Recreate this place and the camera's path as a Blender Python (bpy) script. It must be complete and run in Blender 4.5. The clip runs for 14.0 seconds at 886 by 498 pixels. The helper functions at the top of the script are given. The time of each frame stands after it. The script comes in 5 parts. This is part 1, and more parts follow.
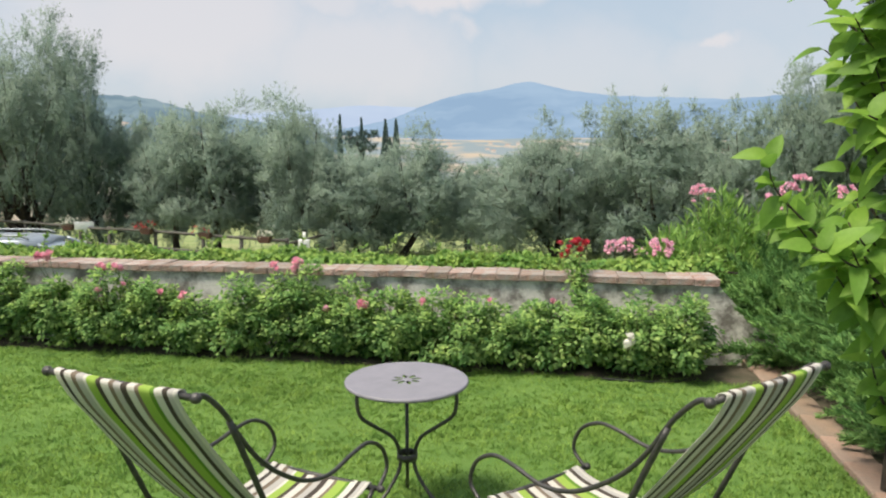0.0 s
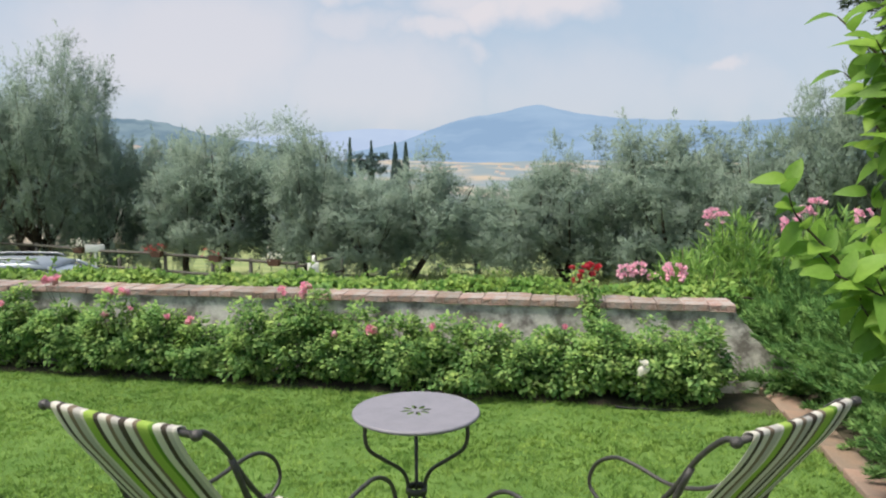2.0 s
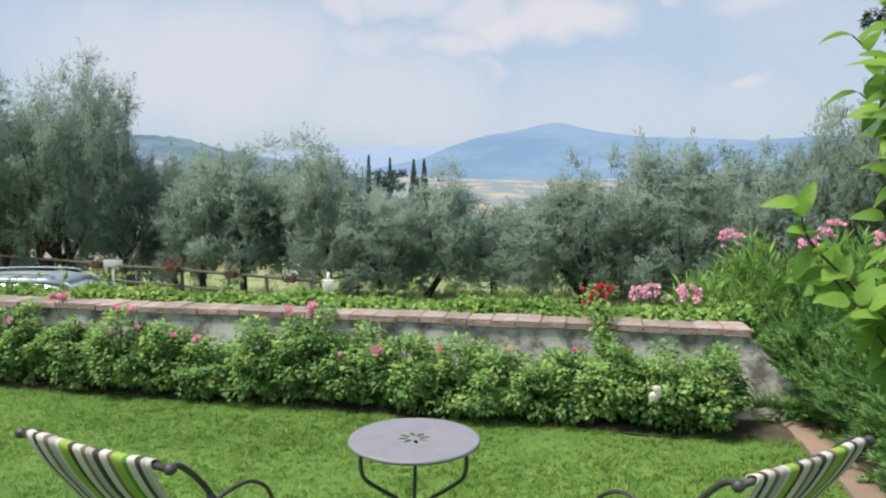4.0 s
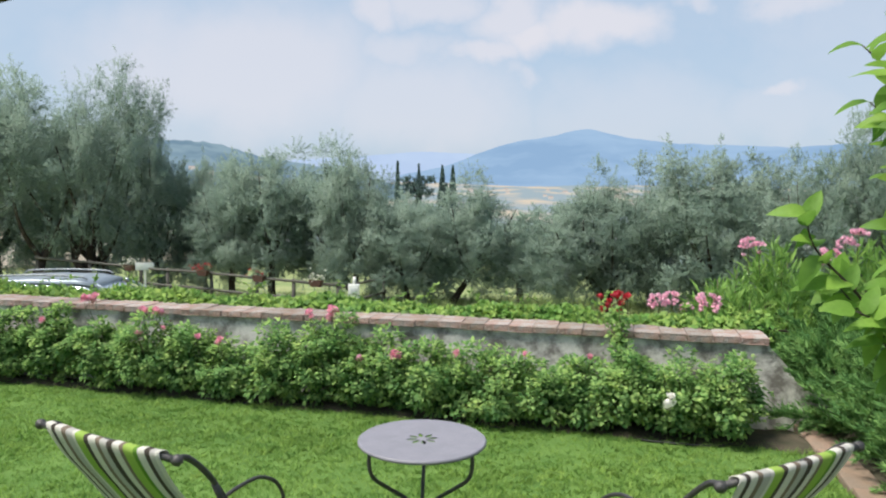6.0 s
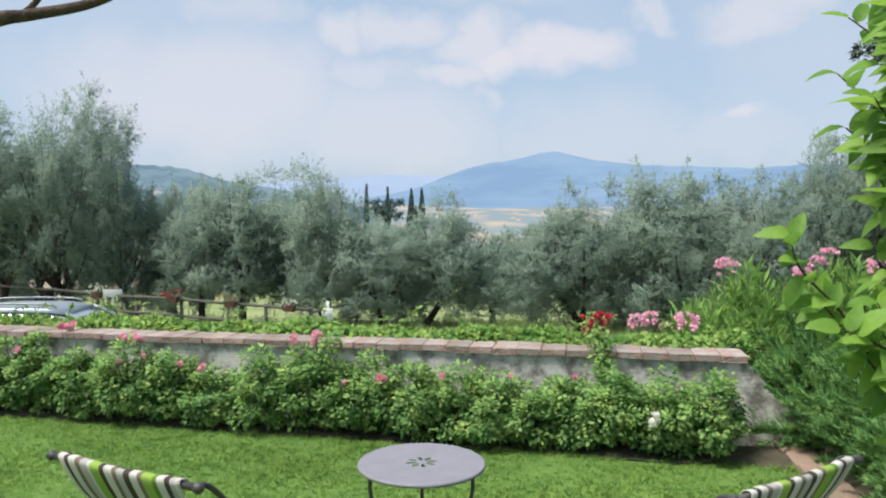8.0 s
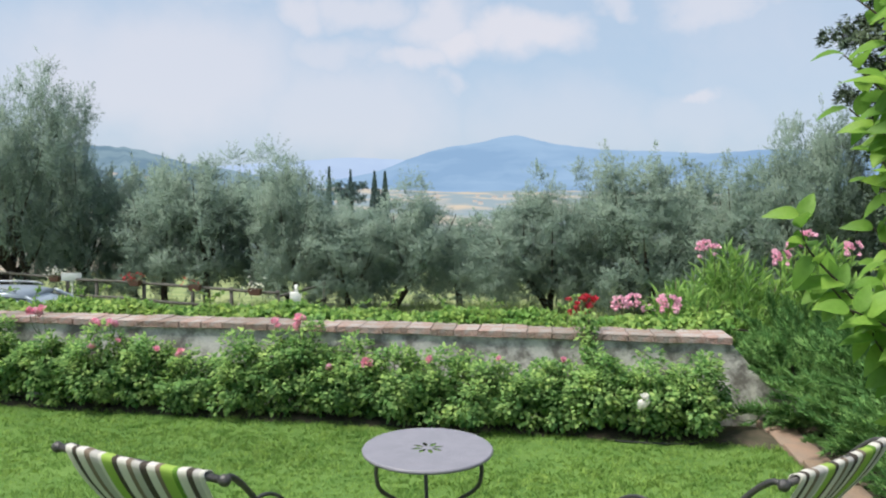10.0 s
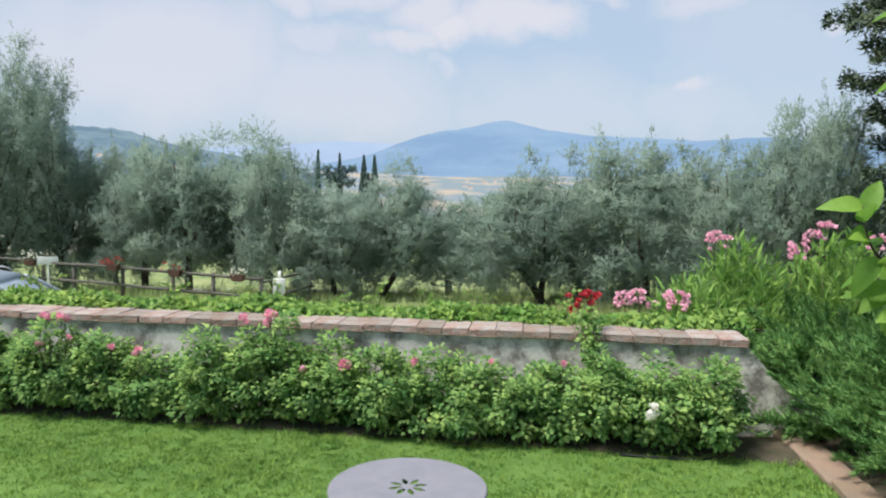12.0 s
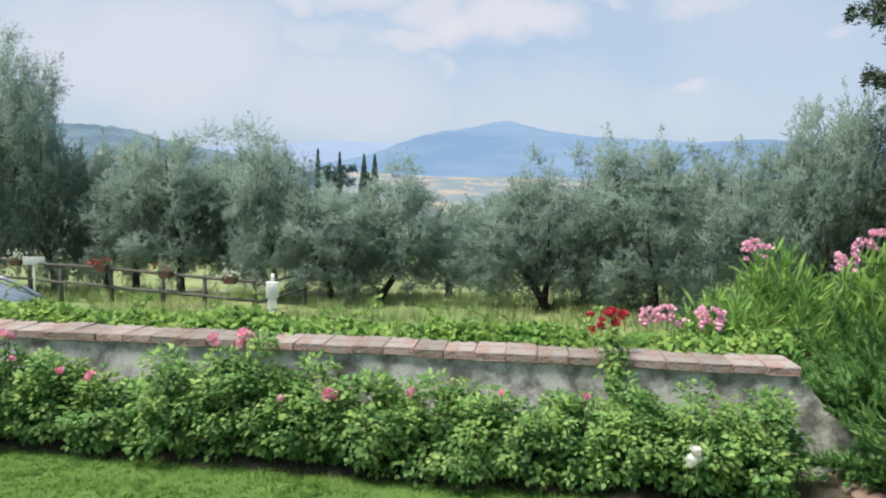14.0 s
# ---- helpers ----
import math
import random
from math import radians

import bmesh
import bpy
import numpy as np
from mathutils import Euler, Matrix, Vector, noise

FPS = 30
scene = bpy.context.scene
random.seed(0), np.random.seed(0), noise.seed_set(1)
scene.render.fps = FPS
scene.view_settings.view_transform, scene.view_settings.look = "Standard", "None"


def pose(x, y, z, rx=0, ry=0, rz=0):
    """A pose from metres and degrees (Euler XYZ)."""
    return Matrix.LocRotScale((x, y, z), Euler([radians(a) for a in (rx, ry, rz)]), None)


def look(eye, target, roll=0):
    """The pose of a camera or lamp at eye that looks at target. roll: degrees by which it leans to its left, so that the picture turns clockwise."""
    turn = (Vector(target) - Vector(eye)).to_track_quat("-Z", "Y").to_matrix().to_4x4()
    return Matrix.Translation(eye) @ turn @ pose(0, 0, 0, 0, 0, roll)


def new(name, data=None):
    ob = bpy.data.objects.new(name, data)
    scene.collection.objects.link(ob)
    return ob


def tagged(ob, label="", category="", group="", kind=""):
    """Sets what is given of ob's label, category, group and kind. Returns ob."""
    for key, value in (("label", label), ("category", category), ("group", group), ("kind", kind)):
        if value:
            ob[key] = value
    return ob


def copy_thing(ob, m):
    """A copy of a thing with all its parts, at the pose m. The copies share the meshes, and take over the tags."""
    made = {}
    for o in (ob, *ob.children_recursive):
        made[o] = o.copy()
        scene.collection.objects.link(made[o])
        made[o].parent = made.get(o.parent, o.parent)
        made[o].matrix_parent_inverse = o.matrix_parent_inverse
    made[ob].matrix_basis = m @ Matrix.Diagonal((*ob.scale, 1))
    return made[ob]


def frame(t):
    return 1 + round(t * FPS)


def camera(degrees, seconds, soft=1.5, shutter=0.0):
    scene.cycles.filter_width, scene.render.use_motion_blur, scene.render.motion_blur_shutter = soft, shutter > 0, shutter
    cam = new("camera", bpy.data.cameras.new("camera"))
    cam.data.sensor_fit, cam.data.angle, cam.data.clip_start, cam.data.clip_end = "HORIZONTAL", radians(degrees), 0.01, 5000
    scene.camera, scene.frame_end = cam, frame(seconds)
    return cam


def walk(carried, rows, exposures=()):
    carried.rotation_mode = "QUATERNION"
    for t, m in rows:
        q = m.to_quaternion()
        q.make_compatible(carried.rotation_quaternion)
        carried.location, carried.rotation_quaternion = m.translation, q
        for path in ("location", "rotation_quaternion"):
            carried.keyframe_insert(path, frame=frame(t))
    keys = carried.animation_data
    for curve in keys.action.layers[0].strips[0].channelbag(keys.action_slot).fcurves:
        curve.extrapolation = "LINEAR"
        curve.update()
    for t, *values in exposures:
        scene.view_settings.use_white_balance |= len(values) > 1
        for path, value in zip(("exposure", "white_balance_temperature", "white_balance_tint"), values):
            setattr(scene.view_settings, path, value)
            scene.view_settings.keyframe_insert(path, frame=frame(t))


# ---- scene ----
cam = camera(61.3, 14.0, soft=2.1)
METRES, EYE, TILT, LEAN, TURN = 2.3, 1.664, -7.8, 0.0, 0.0
ROWS = [
    (0.0, 0.0, 0.0, 0.0, 0.0, 0.0, -0.0),
    (0.5, 0.0051, 0.0056, 0.0033, -0.08, 0.25, -0.16),
    (1.0, 0.0037, 0.0027, 0.0032, -0.16, 0.73, -0.26),
    (1.5, -0.0, 0.0141, 0.0034, 0.18, 1.24, -0.25),
    (2.0, -0.0024, 0.0377, 0.0096, 0.72, 1.71, -0.03),
    (2.5, 0.0063, 0.071, 0.0147, 1.09, 2.33, 0.1),
    (3.0, 0.0142, 0.0856, 0.0194, 1.25, 2.78, 0.02),
    (5.5, 0.0682, 0.0483, 0.0227, 3.91, 3.16, -1.23),
    (6.0, 0.0752, 0.0419, 0.0206, 4.26, 3.43, -1.16),
    (6.5, 0.0502, 0.0377, 0.0215, 4.08, 3.79, -0.78),
    (7.0, 0.0304, 0.0224, 0.0203, 3.31, 4.27, -0.45),
    (7.5, 0.0219, 0.0121, 0.0212, 2.45, 4.78, -0.37),
    (8.0, 0.0182, 0.0143, 0.022, 1.92, 5.19, -0.32),
    (10.5, -0.083, 0.0988, 0.0237, -1.29, 3.69, -0.19),
    (11.0, -0.0688, 0.1944, 0.0458, -1.21, 3.54, -0.4),
    (11.5, -0.0584, 0.261, 0.0538, -1.42, 3.07, -0.64),
    (12.0, -0.0625, 0.3365, 0.0559, -1.82, 2.78, -0.61),
    (12.5, -0.0767, 0.4324, 0.0694, -2.33, 2.71, -0.45),
    (13.0, -0.0812, 0.5185, 0.0766, -2.56, 2.6, -0.26),
    (13.5, -0.0642, 0.6145, 0.0929, -2.33, 2.71, -0.62),
    (14.0, -0.0585, 0.6909, 0.1044, -1.83, 2.78, -0.97),
]
EXPOSURES = [(0.0, 0.27, 7050, 10), (2.5, 0.20, 6700, 11), (5.5, 0.25, 6480, 9), (14.0, 0.25, 6400, 9)]
walk(cam, [(t, pose(0, 0, EYE, TILT, LEAN, TURN) @ pose(METRES * x, METRES * y, METRES * z, 90 + pitch, roll, yaw)) for t, x, y, z, yaw, pitch, roll in ROWS],
     exposures=EXPOSURES)

# ---- world and sun ----
SUN_EL, SUN_AZ = 62.0, -116.0          # degrees above the horizon; degrees from +y towards +x
SKY, SUN = 0.112, 5.0


def world_sky():
    w = bpy.data.worlds.new("sky")
    scene.world = w
    w.use_nodes = True
    nt = w.node_tree
    nt.nodes.clear()
    N = nt.nodes.new
    L = nt.links.new
    out, bg = N("ShaderNodeOutputWorld"), N("ShaderNodeBackground")
    sky = N("ShaderNodeTexSky")
    sky.sky_type = "NISHITA"
    sky.sun_disc = False
    sky.sun_elevation, sky.sun_rotation = radians(SUN_EL), radians(SUN_AZ)
    sky.air_density, sky.dust_density, sky.ozone_density = 1.0, 1.6, 1.6
    co = N("ShaderNodeTexCoord")
    # fair-weather clouds: ragged banks low in the view, wisps over the rest of the dome
    warp = N("ShaderNodeTexNoise")
    warp.inputs["Scale"].default_value, warp.inputs["Detail"].default_value, warp.inputs["Roughness"].default_value = 9.0, 5.0, 0.55
    L(co.outputs["Generated"], warp.inputs["Vector"])
    half = N("ShaderNodeVectorMath")
    half.operation = "MULTIPLY_ADD"
    half.inputs[1].default_value, half.inputs[2].default_value = (0.20, 0.20, 0.10), (-0.10, -0.10, -0.05)
    L(warp.outputs["Color"], half.inputs[0])
    bent = N("ShaderNodeVectorMath")
    L(co.outputs["Generated"], bent.inputs[0])
    L(half.outputs[0], bent.inputs[1])
    total = None
    for (az, el, size, amount) in CLOUDS:
        cx, cy, cz = math.sin(radians(az)) * math.cos(radians(el)), math.cos(radians(az)) * math.cos(radians(el)), math.sin(radians(el))
        off, sc, ln, mr = N("ShaderNodeVectorMath"), N("ShaderNodeVectorMath"), N("ShaderNodeVectorMath"), N("ShaderNodeMapRange")
        off.operation, sc.operation, ln.operation = "SUBTRACT", "MULTIPLY", "LENGTH"
        off.inputs[1].default_value, sc.inputs[1].default_value = (cx, cy, cz), (1.0, 1.0, 2.4)
        mr.interpolation_type = "SMOOTHSTEP"
        mr.inputs["From Min"].default_value, mr.inputs["From Max"].default_value = size, size * 0.25
        mr.inputs["To Max"].default_value = amount
        L(bent.outputs[0], off.inputs[0])
        L(off.outputs[0], sc.inputs[0])
        L(sc.outputs[0], ln.inputs[0])
        L(ln.outputs["Value"], mr.inputs["Value"])
        if total is None:
            total = mr.outputs[0]
        else:
            mx = N("ShaderNodeMath")
            mx.operation = "MAXIMUM"
            L(total, mx.inputs[0])
            L(mr.outputs[0], mx.inputs[1])
            total = mx.outputs[0]
    wisp = N("ShaderNodeTexNoise")
    wisp.inputs["Scale"].default_value, wisp.inputs["Detail"].default_value = 3.2, 6.0
    L(bent.outputs[0], wisp.inputs["Vector"])
    wr = N("ShaderNodeMapRange")
    wr.inputs["From Min"].default_value, wr.inputs["From Max"].default_value, wr.inputs["To Max"].default_value = 0.45, 0.75, 0.4
    L(wisp.outputs[0], wr.inputs["Value"])
    both = N("ShaderNodeMath")
    both.operation = "MAXIMUM"
    L(total, both.inputs[0])
    L(wr.outputs[0], both.inputs[1])
    mul = N("ShaderNodeMath")
    mul.operation = "MULTIPLY"
    mul.inputs[1].default_value = CLOUD
    L(both.outputs[0], mul.inputs[0])
    # thin haze over the whole dome
    haze = N("ShaderNodeMix")
    haze.data_type = "RGBA"
    haze.inputs[0].default_value = HAZE
    haze.inputs[7].default_value = HAZE_COL
    L(sky.outputs[0], haze.inputs[6])
    mix = N("ShaderNodeMix")
    mix.data_type = "RGBA"
    mix.inputs[7].default_value = CLOUD_COL
    L(mul.outputs[0], mix.inputs[0])
    L(haze.outputs[2], mix.inputs[6])
    L(mix.outputs[2], bg.inputs["Color"])
    bg.inputs["Strength"].default_value = SKY
    L(bg.outputs[0], out.inputs[0])


CLOUD, CLOUD_COL = 0.75, (6.6, 6.15, 6.4, 1)
# azimuth, elevation, spread and thickness of each bank
CLOUDS = [(-9.5, 13.4, 0.085, 0.75), (-5.5, 14.2, 0.09, 0.7), (0.5, 13.0, 0.11, 0.8), (3.0, 11.6, 0.095, 0.95), (7.5, 12.2, 0.11, 0.9), (-0.5, 10.4, 0.075, 0.8), (2.0, 8.8, 0.06, 0.6), (-7.0, 10.6, 0.11, 0.6),
          (20.3, 7.0, 0.05, 0.75), (21.5, 13.6, 0.085, 0.7), (14.0, 14.0, 0.05, 0.6), (28.3, 10.4, 0.04, 0.6), (-19, 8.5, 0.30, 0.7), (-6, 6.5, 0.24, 0.6), (9, 5.5, 0.22, 0.4), (19, 5.5, 0.16, 0.4), (-17, 14.5, 0.09, 0.5),
          (3, 18, 0.16, 0.7), (-32, 20, 0.3, 0.6), (48, 24, 0.4, 0.7), (-110, 30, 0.5, 0.6), (150, 37, 0.5, 0.6)]
HAZE, HAZE_COL = 0.74, (3.9, 4.95, 6.25, 1)
world_sky()
sun = new("sun", bpy.data.lights.new("sun", "SUN"))
sun.data.energy, sun.data.angle, sun.data.color = SUN, radians(20.0), (1.0, 0.95, 0.87)
_a, _e = radians(SUN_AZ), radians(SUN_EL)
SUN_DIR = Vector((math.sin(_a) * math.cos(_e), math.cos(_a) * math.cos(_e), math.sin(_e)))
sun.matrix_world = look(SUN_DIR * 50, (0, 0, 0))


# ---- materials ----
def mat(name, col, col2=None, scale=8.0, rough=0.7, metal=0.0, bump=0.0, bscale=60.0, island=0.0, thing=0.0, through_light=0.0, spec=0.5, lo=0.35, hi=0.65, detail=5.0, ragged=0.5):
    """Principled surface: two colours mixed by noise, a finer grain, bump, and variation from piece to piece."""
    m = bpy.data.materials.new(name)
    m.use_nodes = True
    nt = m.node_tree
    N, L = nt.nodes.new, nt.links.new
    p = nt.nodes["Principled BSDF"]
    p.inputs["Roughness"].default_value, p.inputs["Metallic"].default_value = rough, metal
    p.inputs["Specular IOR Level"].default_value = spec
    co = N("ShaderNodeTexCoord")
    n1 = N("ShaderNodeTexNoise")
    n1.inputs["Scale"].default_value, n1.inputs["Detail"].default_value, n1.inputs["Roughness"].default_value = scale, detail, ragged
    L(co.outputs["Object"], n1.inputs["Vector"])
    r = N("ShaderNodeValToRGB")
    r.color_ramp.elements[0].position, r.color_ramp.elements[0].color = lo, (*col, 1)
    r.color_ramp.elements[1].position, r.color_ramp.elements[1].color = hi, (*(col2 or [c * 0.75 for c in col]), 1)
    L(n1.outputs[0], r.inputs[0])
    n2 = N("ShaderNodeTexNoise")
    n2.inputs["Scale"].default_value, n2.inputs["Detail"].default_value = bscale, 4.0
    L(co.outputs["Object"], n2.inputs["Vector"])
    hsv = N("ShaderNodeHueSaturation")
    L(r.outputs[0], hsv.inputs["Color"])
    val = N("ShaderNodeMapRange")
    val.inputs["To Min"].default_value, val.inputs["To Max"].default_value = 0.82, 1.18
    L(n2.outputs[0], val.inputs["Value"])
    last = val.outputs[0]
    for amount, kind in ((island, "ShaderNodeNewGeometry"), (thing, "ShaderNodeObjectInfo")):
        if amount:
            g = N(kind)
            o = g.outputs["Random Per Island"] if kind == "ShaderNodeNewGeometry" else g.outputs["Random"]
            mr = N("ShaderNodeMapRange")
            mr.inputs["To Min"].default_value, mr.inputs["To Max"].default_value = 1 - amount, 1 + amount
            L(o, mr.inputs["Value"])
            mm = N("ShaderNodeMath")
            mm.operation = "MULTIPLY"
            L(last, mm.inputs[0])
            L(mr.outputs[0], mm.inputs[1])
            last = mm.outputs[0]
            hr = N("ShaderNodeMapRange")
            hr.inputs["To Min"].default_value, hr.inputs["To Max"].default_value = 0.5 + amount * 0.05, 0.5 - amount * 0.05
            L(o, hr.inputs["Value"])
            L(hr.outputs[0], hsv.inputs["Hue"])
    L(last, hsv.inputs["Value"])
    L(hsv.outputs[0], p.inputs["Base Color"])
    if bump:
        b = N("ShaderNodeBump")
        b.inputs["Strength"].default_value, b.inputs["Distance"].default_value = bump, 0.02
        L(n2.outputs[0], b.inputs["Height"])
        L(b.outputs[0], p.inputs["Normal"])
    if through_light:
        tr, ad = N("ShaderNodeBsdfTranslucent"), N("ShaderNodeMixShader")
        ad.inputs[0].default_value = through_light
        L(hsv.outputs[0], tr.inputs["Color"])
        L(p.outputs[0], ad.inputs[1])
        L(tr.outputs[0], ad.inputs[2])
        L(ad.outputs[0], nt.nodes["Material Output"].inputs[0])
    return m


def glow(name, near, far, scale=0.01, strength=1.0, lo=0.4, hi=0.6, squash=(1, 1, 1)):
    """Far distance: plain emission of two mixed colours, with the haze of the air painted in."""
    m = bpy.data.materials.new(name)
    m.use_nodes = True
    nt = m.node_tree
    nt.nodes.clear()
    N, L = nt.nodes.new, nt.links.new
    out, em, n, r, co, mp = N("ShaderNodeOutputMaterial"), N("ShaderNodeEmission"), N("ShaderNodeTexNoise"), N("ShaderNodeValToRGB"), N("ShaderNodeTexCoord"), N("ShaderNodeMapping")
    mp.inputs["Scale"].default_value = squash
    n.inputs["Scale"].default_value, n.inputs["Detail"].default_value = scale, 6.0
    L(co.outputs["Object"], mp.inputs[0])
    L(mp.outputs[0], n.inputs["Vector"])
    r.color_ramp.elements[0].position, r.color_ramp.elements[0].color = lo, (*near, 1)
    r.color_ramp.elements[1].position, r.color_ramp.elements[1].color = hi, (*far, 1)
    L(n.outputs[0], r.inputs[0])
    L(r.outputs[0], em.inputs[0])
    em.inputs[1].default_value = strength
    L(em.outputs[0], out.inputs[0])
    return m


GRASS = mat("grass_blades", (0.145, 0.275, 0.058), (0.255, 0.385, 0.088), 4.5, 0.6, island=0.26, through_light=0.4, spec=0.2, ragged=0.65)
TURF = mat("turf", (0.09, 0.17, 0.04), (0.13, 0.22, 0.055), 3.0, 0.95, bump=0.6, bscale=90, spec=0.1)
MEADOW = mat("meadow", (0.17, 0.23, 0.085), (0.29, 0.31, 0.145), 0.25, 0.95, bump=0.4, bscale=12, spec=0.1)
SOIL = mat("soil", (0.10, 0.082, 0.06), (0.055, 0.055, 0.035), 9, 0.95, bump=0.8, bscale=40, spec=0.15)
PLASTER = mat("old_plaster", (0.60, 0.575, 0.54), (0.19, 0.175, 0.16), 4.5, 0.92, bump=0.35, bscale=40, lo=0.43, hi=0.60, detail=12, spec=0.2, ragged=0.66)
BRICK = mat("weathered_brick", (0.30, 0.205, 0.17), (0.33, 0.30, 0.275), 9, 0.92, bump=0.9, bscale=48, thing=0.2, lo=0.42, hi=0.60, detail=9, spec=0.2, ragged=0.65)
MORTAR = mat("old_mortar", (0.22, 0.20, 0.175), (0.13, 0.12, 0.105), 14, 0.95, bump=0.8, bscale=60, spec=0.1)
TERRA = mat("terracotta_kerb", (0.30, 0.205, 0.15), (0.24, 0.185, 0.145), 7, 0.9, bump=0.6, bscale=60, thing=0.15, spec=0.2, ragged=0.65)
ROSE_LEAF = mat("rose_leaf", (0.16, 0.33, 0.11), (0.325, 0.475, 0.15), 4.5, 0.6, island=0.5, through_light=0.5, spec=0.15)
IVY = mat("ivy_leaf", (0.165, 0.33, 0.075), (0.31, 0.445, 0.12), 3.6, 0.55, island=0.45, through_light=0.45, spec=0.25)
JUNIPER = mat("juniper_sprig", (0.105, 0.235, 0.075), (0.185, 0.335, 0.105), 3.0, 0.65, island=0.3, through_light=0.4, spec=0.12)
OLEANDER = mat("oleander_leaf", (0.18, 0.34, 0.08), (0.27, 0.44, 0.11), 2.5, 0.45, island=0.35, through_light=0.4, spec=0.4)
# olive grey-green, with some pale bluish haze painted into the leaf colour
OLIVE = mat("hazed_olive_leaf", (0.265, 0.36, 0.295), (0.345, 0.43, 0.35), 0.8, 0.9, island=0.08, through_light=0.55, spec=0.05)
DARKLEAF = mat("dark_conifer", (0.075, 0.115, 0.075), (0.11, 0.145, 0.085), 1.0, 0.7, island=0.4, spec=0.2)
BROADLEAF = mat("broad_leaf", (0.19, 0.355, 0.055), (0.29, 0.46, 0.09), 5, 0.5, thing=0.25, through_light=0.5, spec=0.28, bump=0.15, bscale=45)
STEM = mat("green_stem", (0.07, 0.10, 0.03), (0.12, 0.09, 0.05), 20, 0.7)
BARK = mat("bark", (0.075, 0.06, 0.048), (0.04, 0.034, 0.03), 9, 0.95, bump=0.8, bscale=30, spec=0.1)
PINEBARK = mat("pine_bark", (0.11, 0.075, 0.06), (0.06, 0.045, 0.04), 12, 0.95, bump=0.8, bscale=30, spec=0.1)
PINK = mat("pink_petal", (0.80, 0.31, 0.43), (0.85, 0.45, 0.54), 30, 0.6, island=0.2, through_light=0.25)
PALEPINK = mat("oleander_petal", (0.85, 0.42, 0.56), (0.88, 0.54, 0.66), 30, 0.6, island=0.15, through_light=0.25)
RED = mat("red_petal", (0.50, 0.03, 0.045), (0.60, 0.06, 0.075), 30, 0.6, island=0.25, through_light=0.2)
WHITEP = mat("white_petal", (0.88, 0.85, 0.80), (0.90, 0.87, 0.80), 30, 0.6, island=0.06, through_light=0.2)
IRON = mat("wrought_iron", (0.045, 0.044, 0.044), (0.075, 0.07, 0.065), 40, 0.42, 0.4, bump=0.25, bscale=160)
TABLETOP = mat("painted_metal_top", (0.215, 0.205, 0.235), (0.185, 0.18, 0.205), 14, 0.5, 0.0, bump=0.12, bscale=120)
WOODF = mat("grey_fence_wood", (0.115, 0.105, 0.095), (0.075, 0.07, 0.062), 10, 0.9, bump=0.6, bscale=40)
WHITEPAINT = mat("white_paint", (0.75, 0.75, 0.72), (0.66, 0.66, 0.63), 8, 0.55)
SIGNMAT = mat("sign_panel", (0.62, 0.64, 0.65), (0.56, 0.58, 0.59), 8, 0.5)
POT = mat("terracotta_pot", (0.11, 0.05, 0.038), (0.085, 0.042, 0.034), 12, 0.85, bump=0.2)
CARPAINT = mat("silver_car_paint", (0.27, 0.31, 0.355), (0.24, 0.28, 0.325), 3, 0.35, 0.2)
# pale blue-grey base stands in for the sky mirrored in the glass
CARGLASS = mat("sky_painted_car_glass", (0.40, 0.46, 0.51), None, 3, 0.14, 0.4)
RUBBER = mat("tyre_rubber", (0.02, 0.02, 0.02), None, 20, 0.85)
CHROME = mat("brushed_metal", (0.26, 0.28, 0.30), None, 5, 0.5, 0.4)
GRAVEL = mat("pale_gravel", (0.30, 0.28, 0.25), (0.24, 0.225, 0.20), 3, 0.95, bump=0.6, bscale=60)
PIPE = mat("black_hose", (0.02, 0.02, 0.02), None, 20, 0.5)


def stripes(name, cols):
    """Woven cloth striped along u: cols holds (share of the width, colour)."""
    m = mat(name, (1, 1, 1), None, 8, 0.85, bump=0.3, bscale=400, spec=0.15)
    nt = m.node_tree
    N, L = nt.nodes.new, nt.links.new
    uv, sep, r = N("ShaderNodeUVMap"), N("ShaderNodeSeparateXYZ"), N("ShaderNodeValToRGB")
    L(uv.outputs[0], sep.inputs[0])
    L(sep.outputs[0], r.inputs[0])
    r.color_ramp.interpolation = "CONSTANT"
    total, at = sum(s for s, _ in cols), 0.0
    while len(r.color_ramp.elements) < len(cols):
        r.color_ramp.elements.new(0.999)
    for el, (s, c) in zip(r.color_ramp.elements, cols):
        el.position, el.color = at / total, (*c, 1)
        at += s
    p = nt.nodes["Principled BSDF"]
    hsv = p.inputs["Base Color"].links[0].from_node
    L(r.outputs[0], hsv.inputs["Color"])
    tr, mx = N("ShaderNodeBsdfTranslucent"), N("ShaderNodeMixShader")
    mx.inputs[0].default_value = 0.22
    L(hsv.outputs[0], tr.inputs["Color"])
    L(p.outputs[0], mx.inputs[1])
    L(tr.outputs[0], mx.inputs[2])
    L(mx.outputs[0], nt.nodes["Material Output"].inputs[0])
    return m


CREAM, LIME, GREEN, DARK, TAUPE, GREY = (0.64, 0.61, 0.55), (0.31, 0.45, 0.09), (0.13, 0.25, 0.04), (0.075, 0.062, 0.052), (0.21, 0.165, 0.125), (0.46, 0.44, 0.41)
CLOTH = stripes("striped_cloth", [(11, CREAM), (9, DARK), (13, CREAM), (10, TAUPE), (15, GREY), (6, CREAM), (19, LIME), (9, DARK), (15, CREAM), (10, TAUPE), (13, GREY), (12, DARK), (14, CREAM),
                                  (8, TAUPE), (20, LIME), (8, GREEN), (14, CREAM), (9, DARK), (10, GREY), (9, CREAM)])


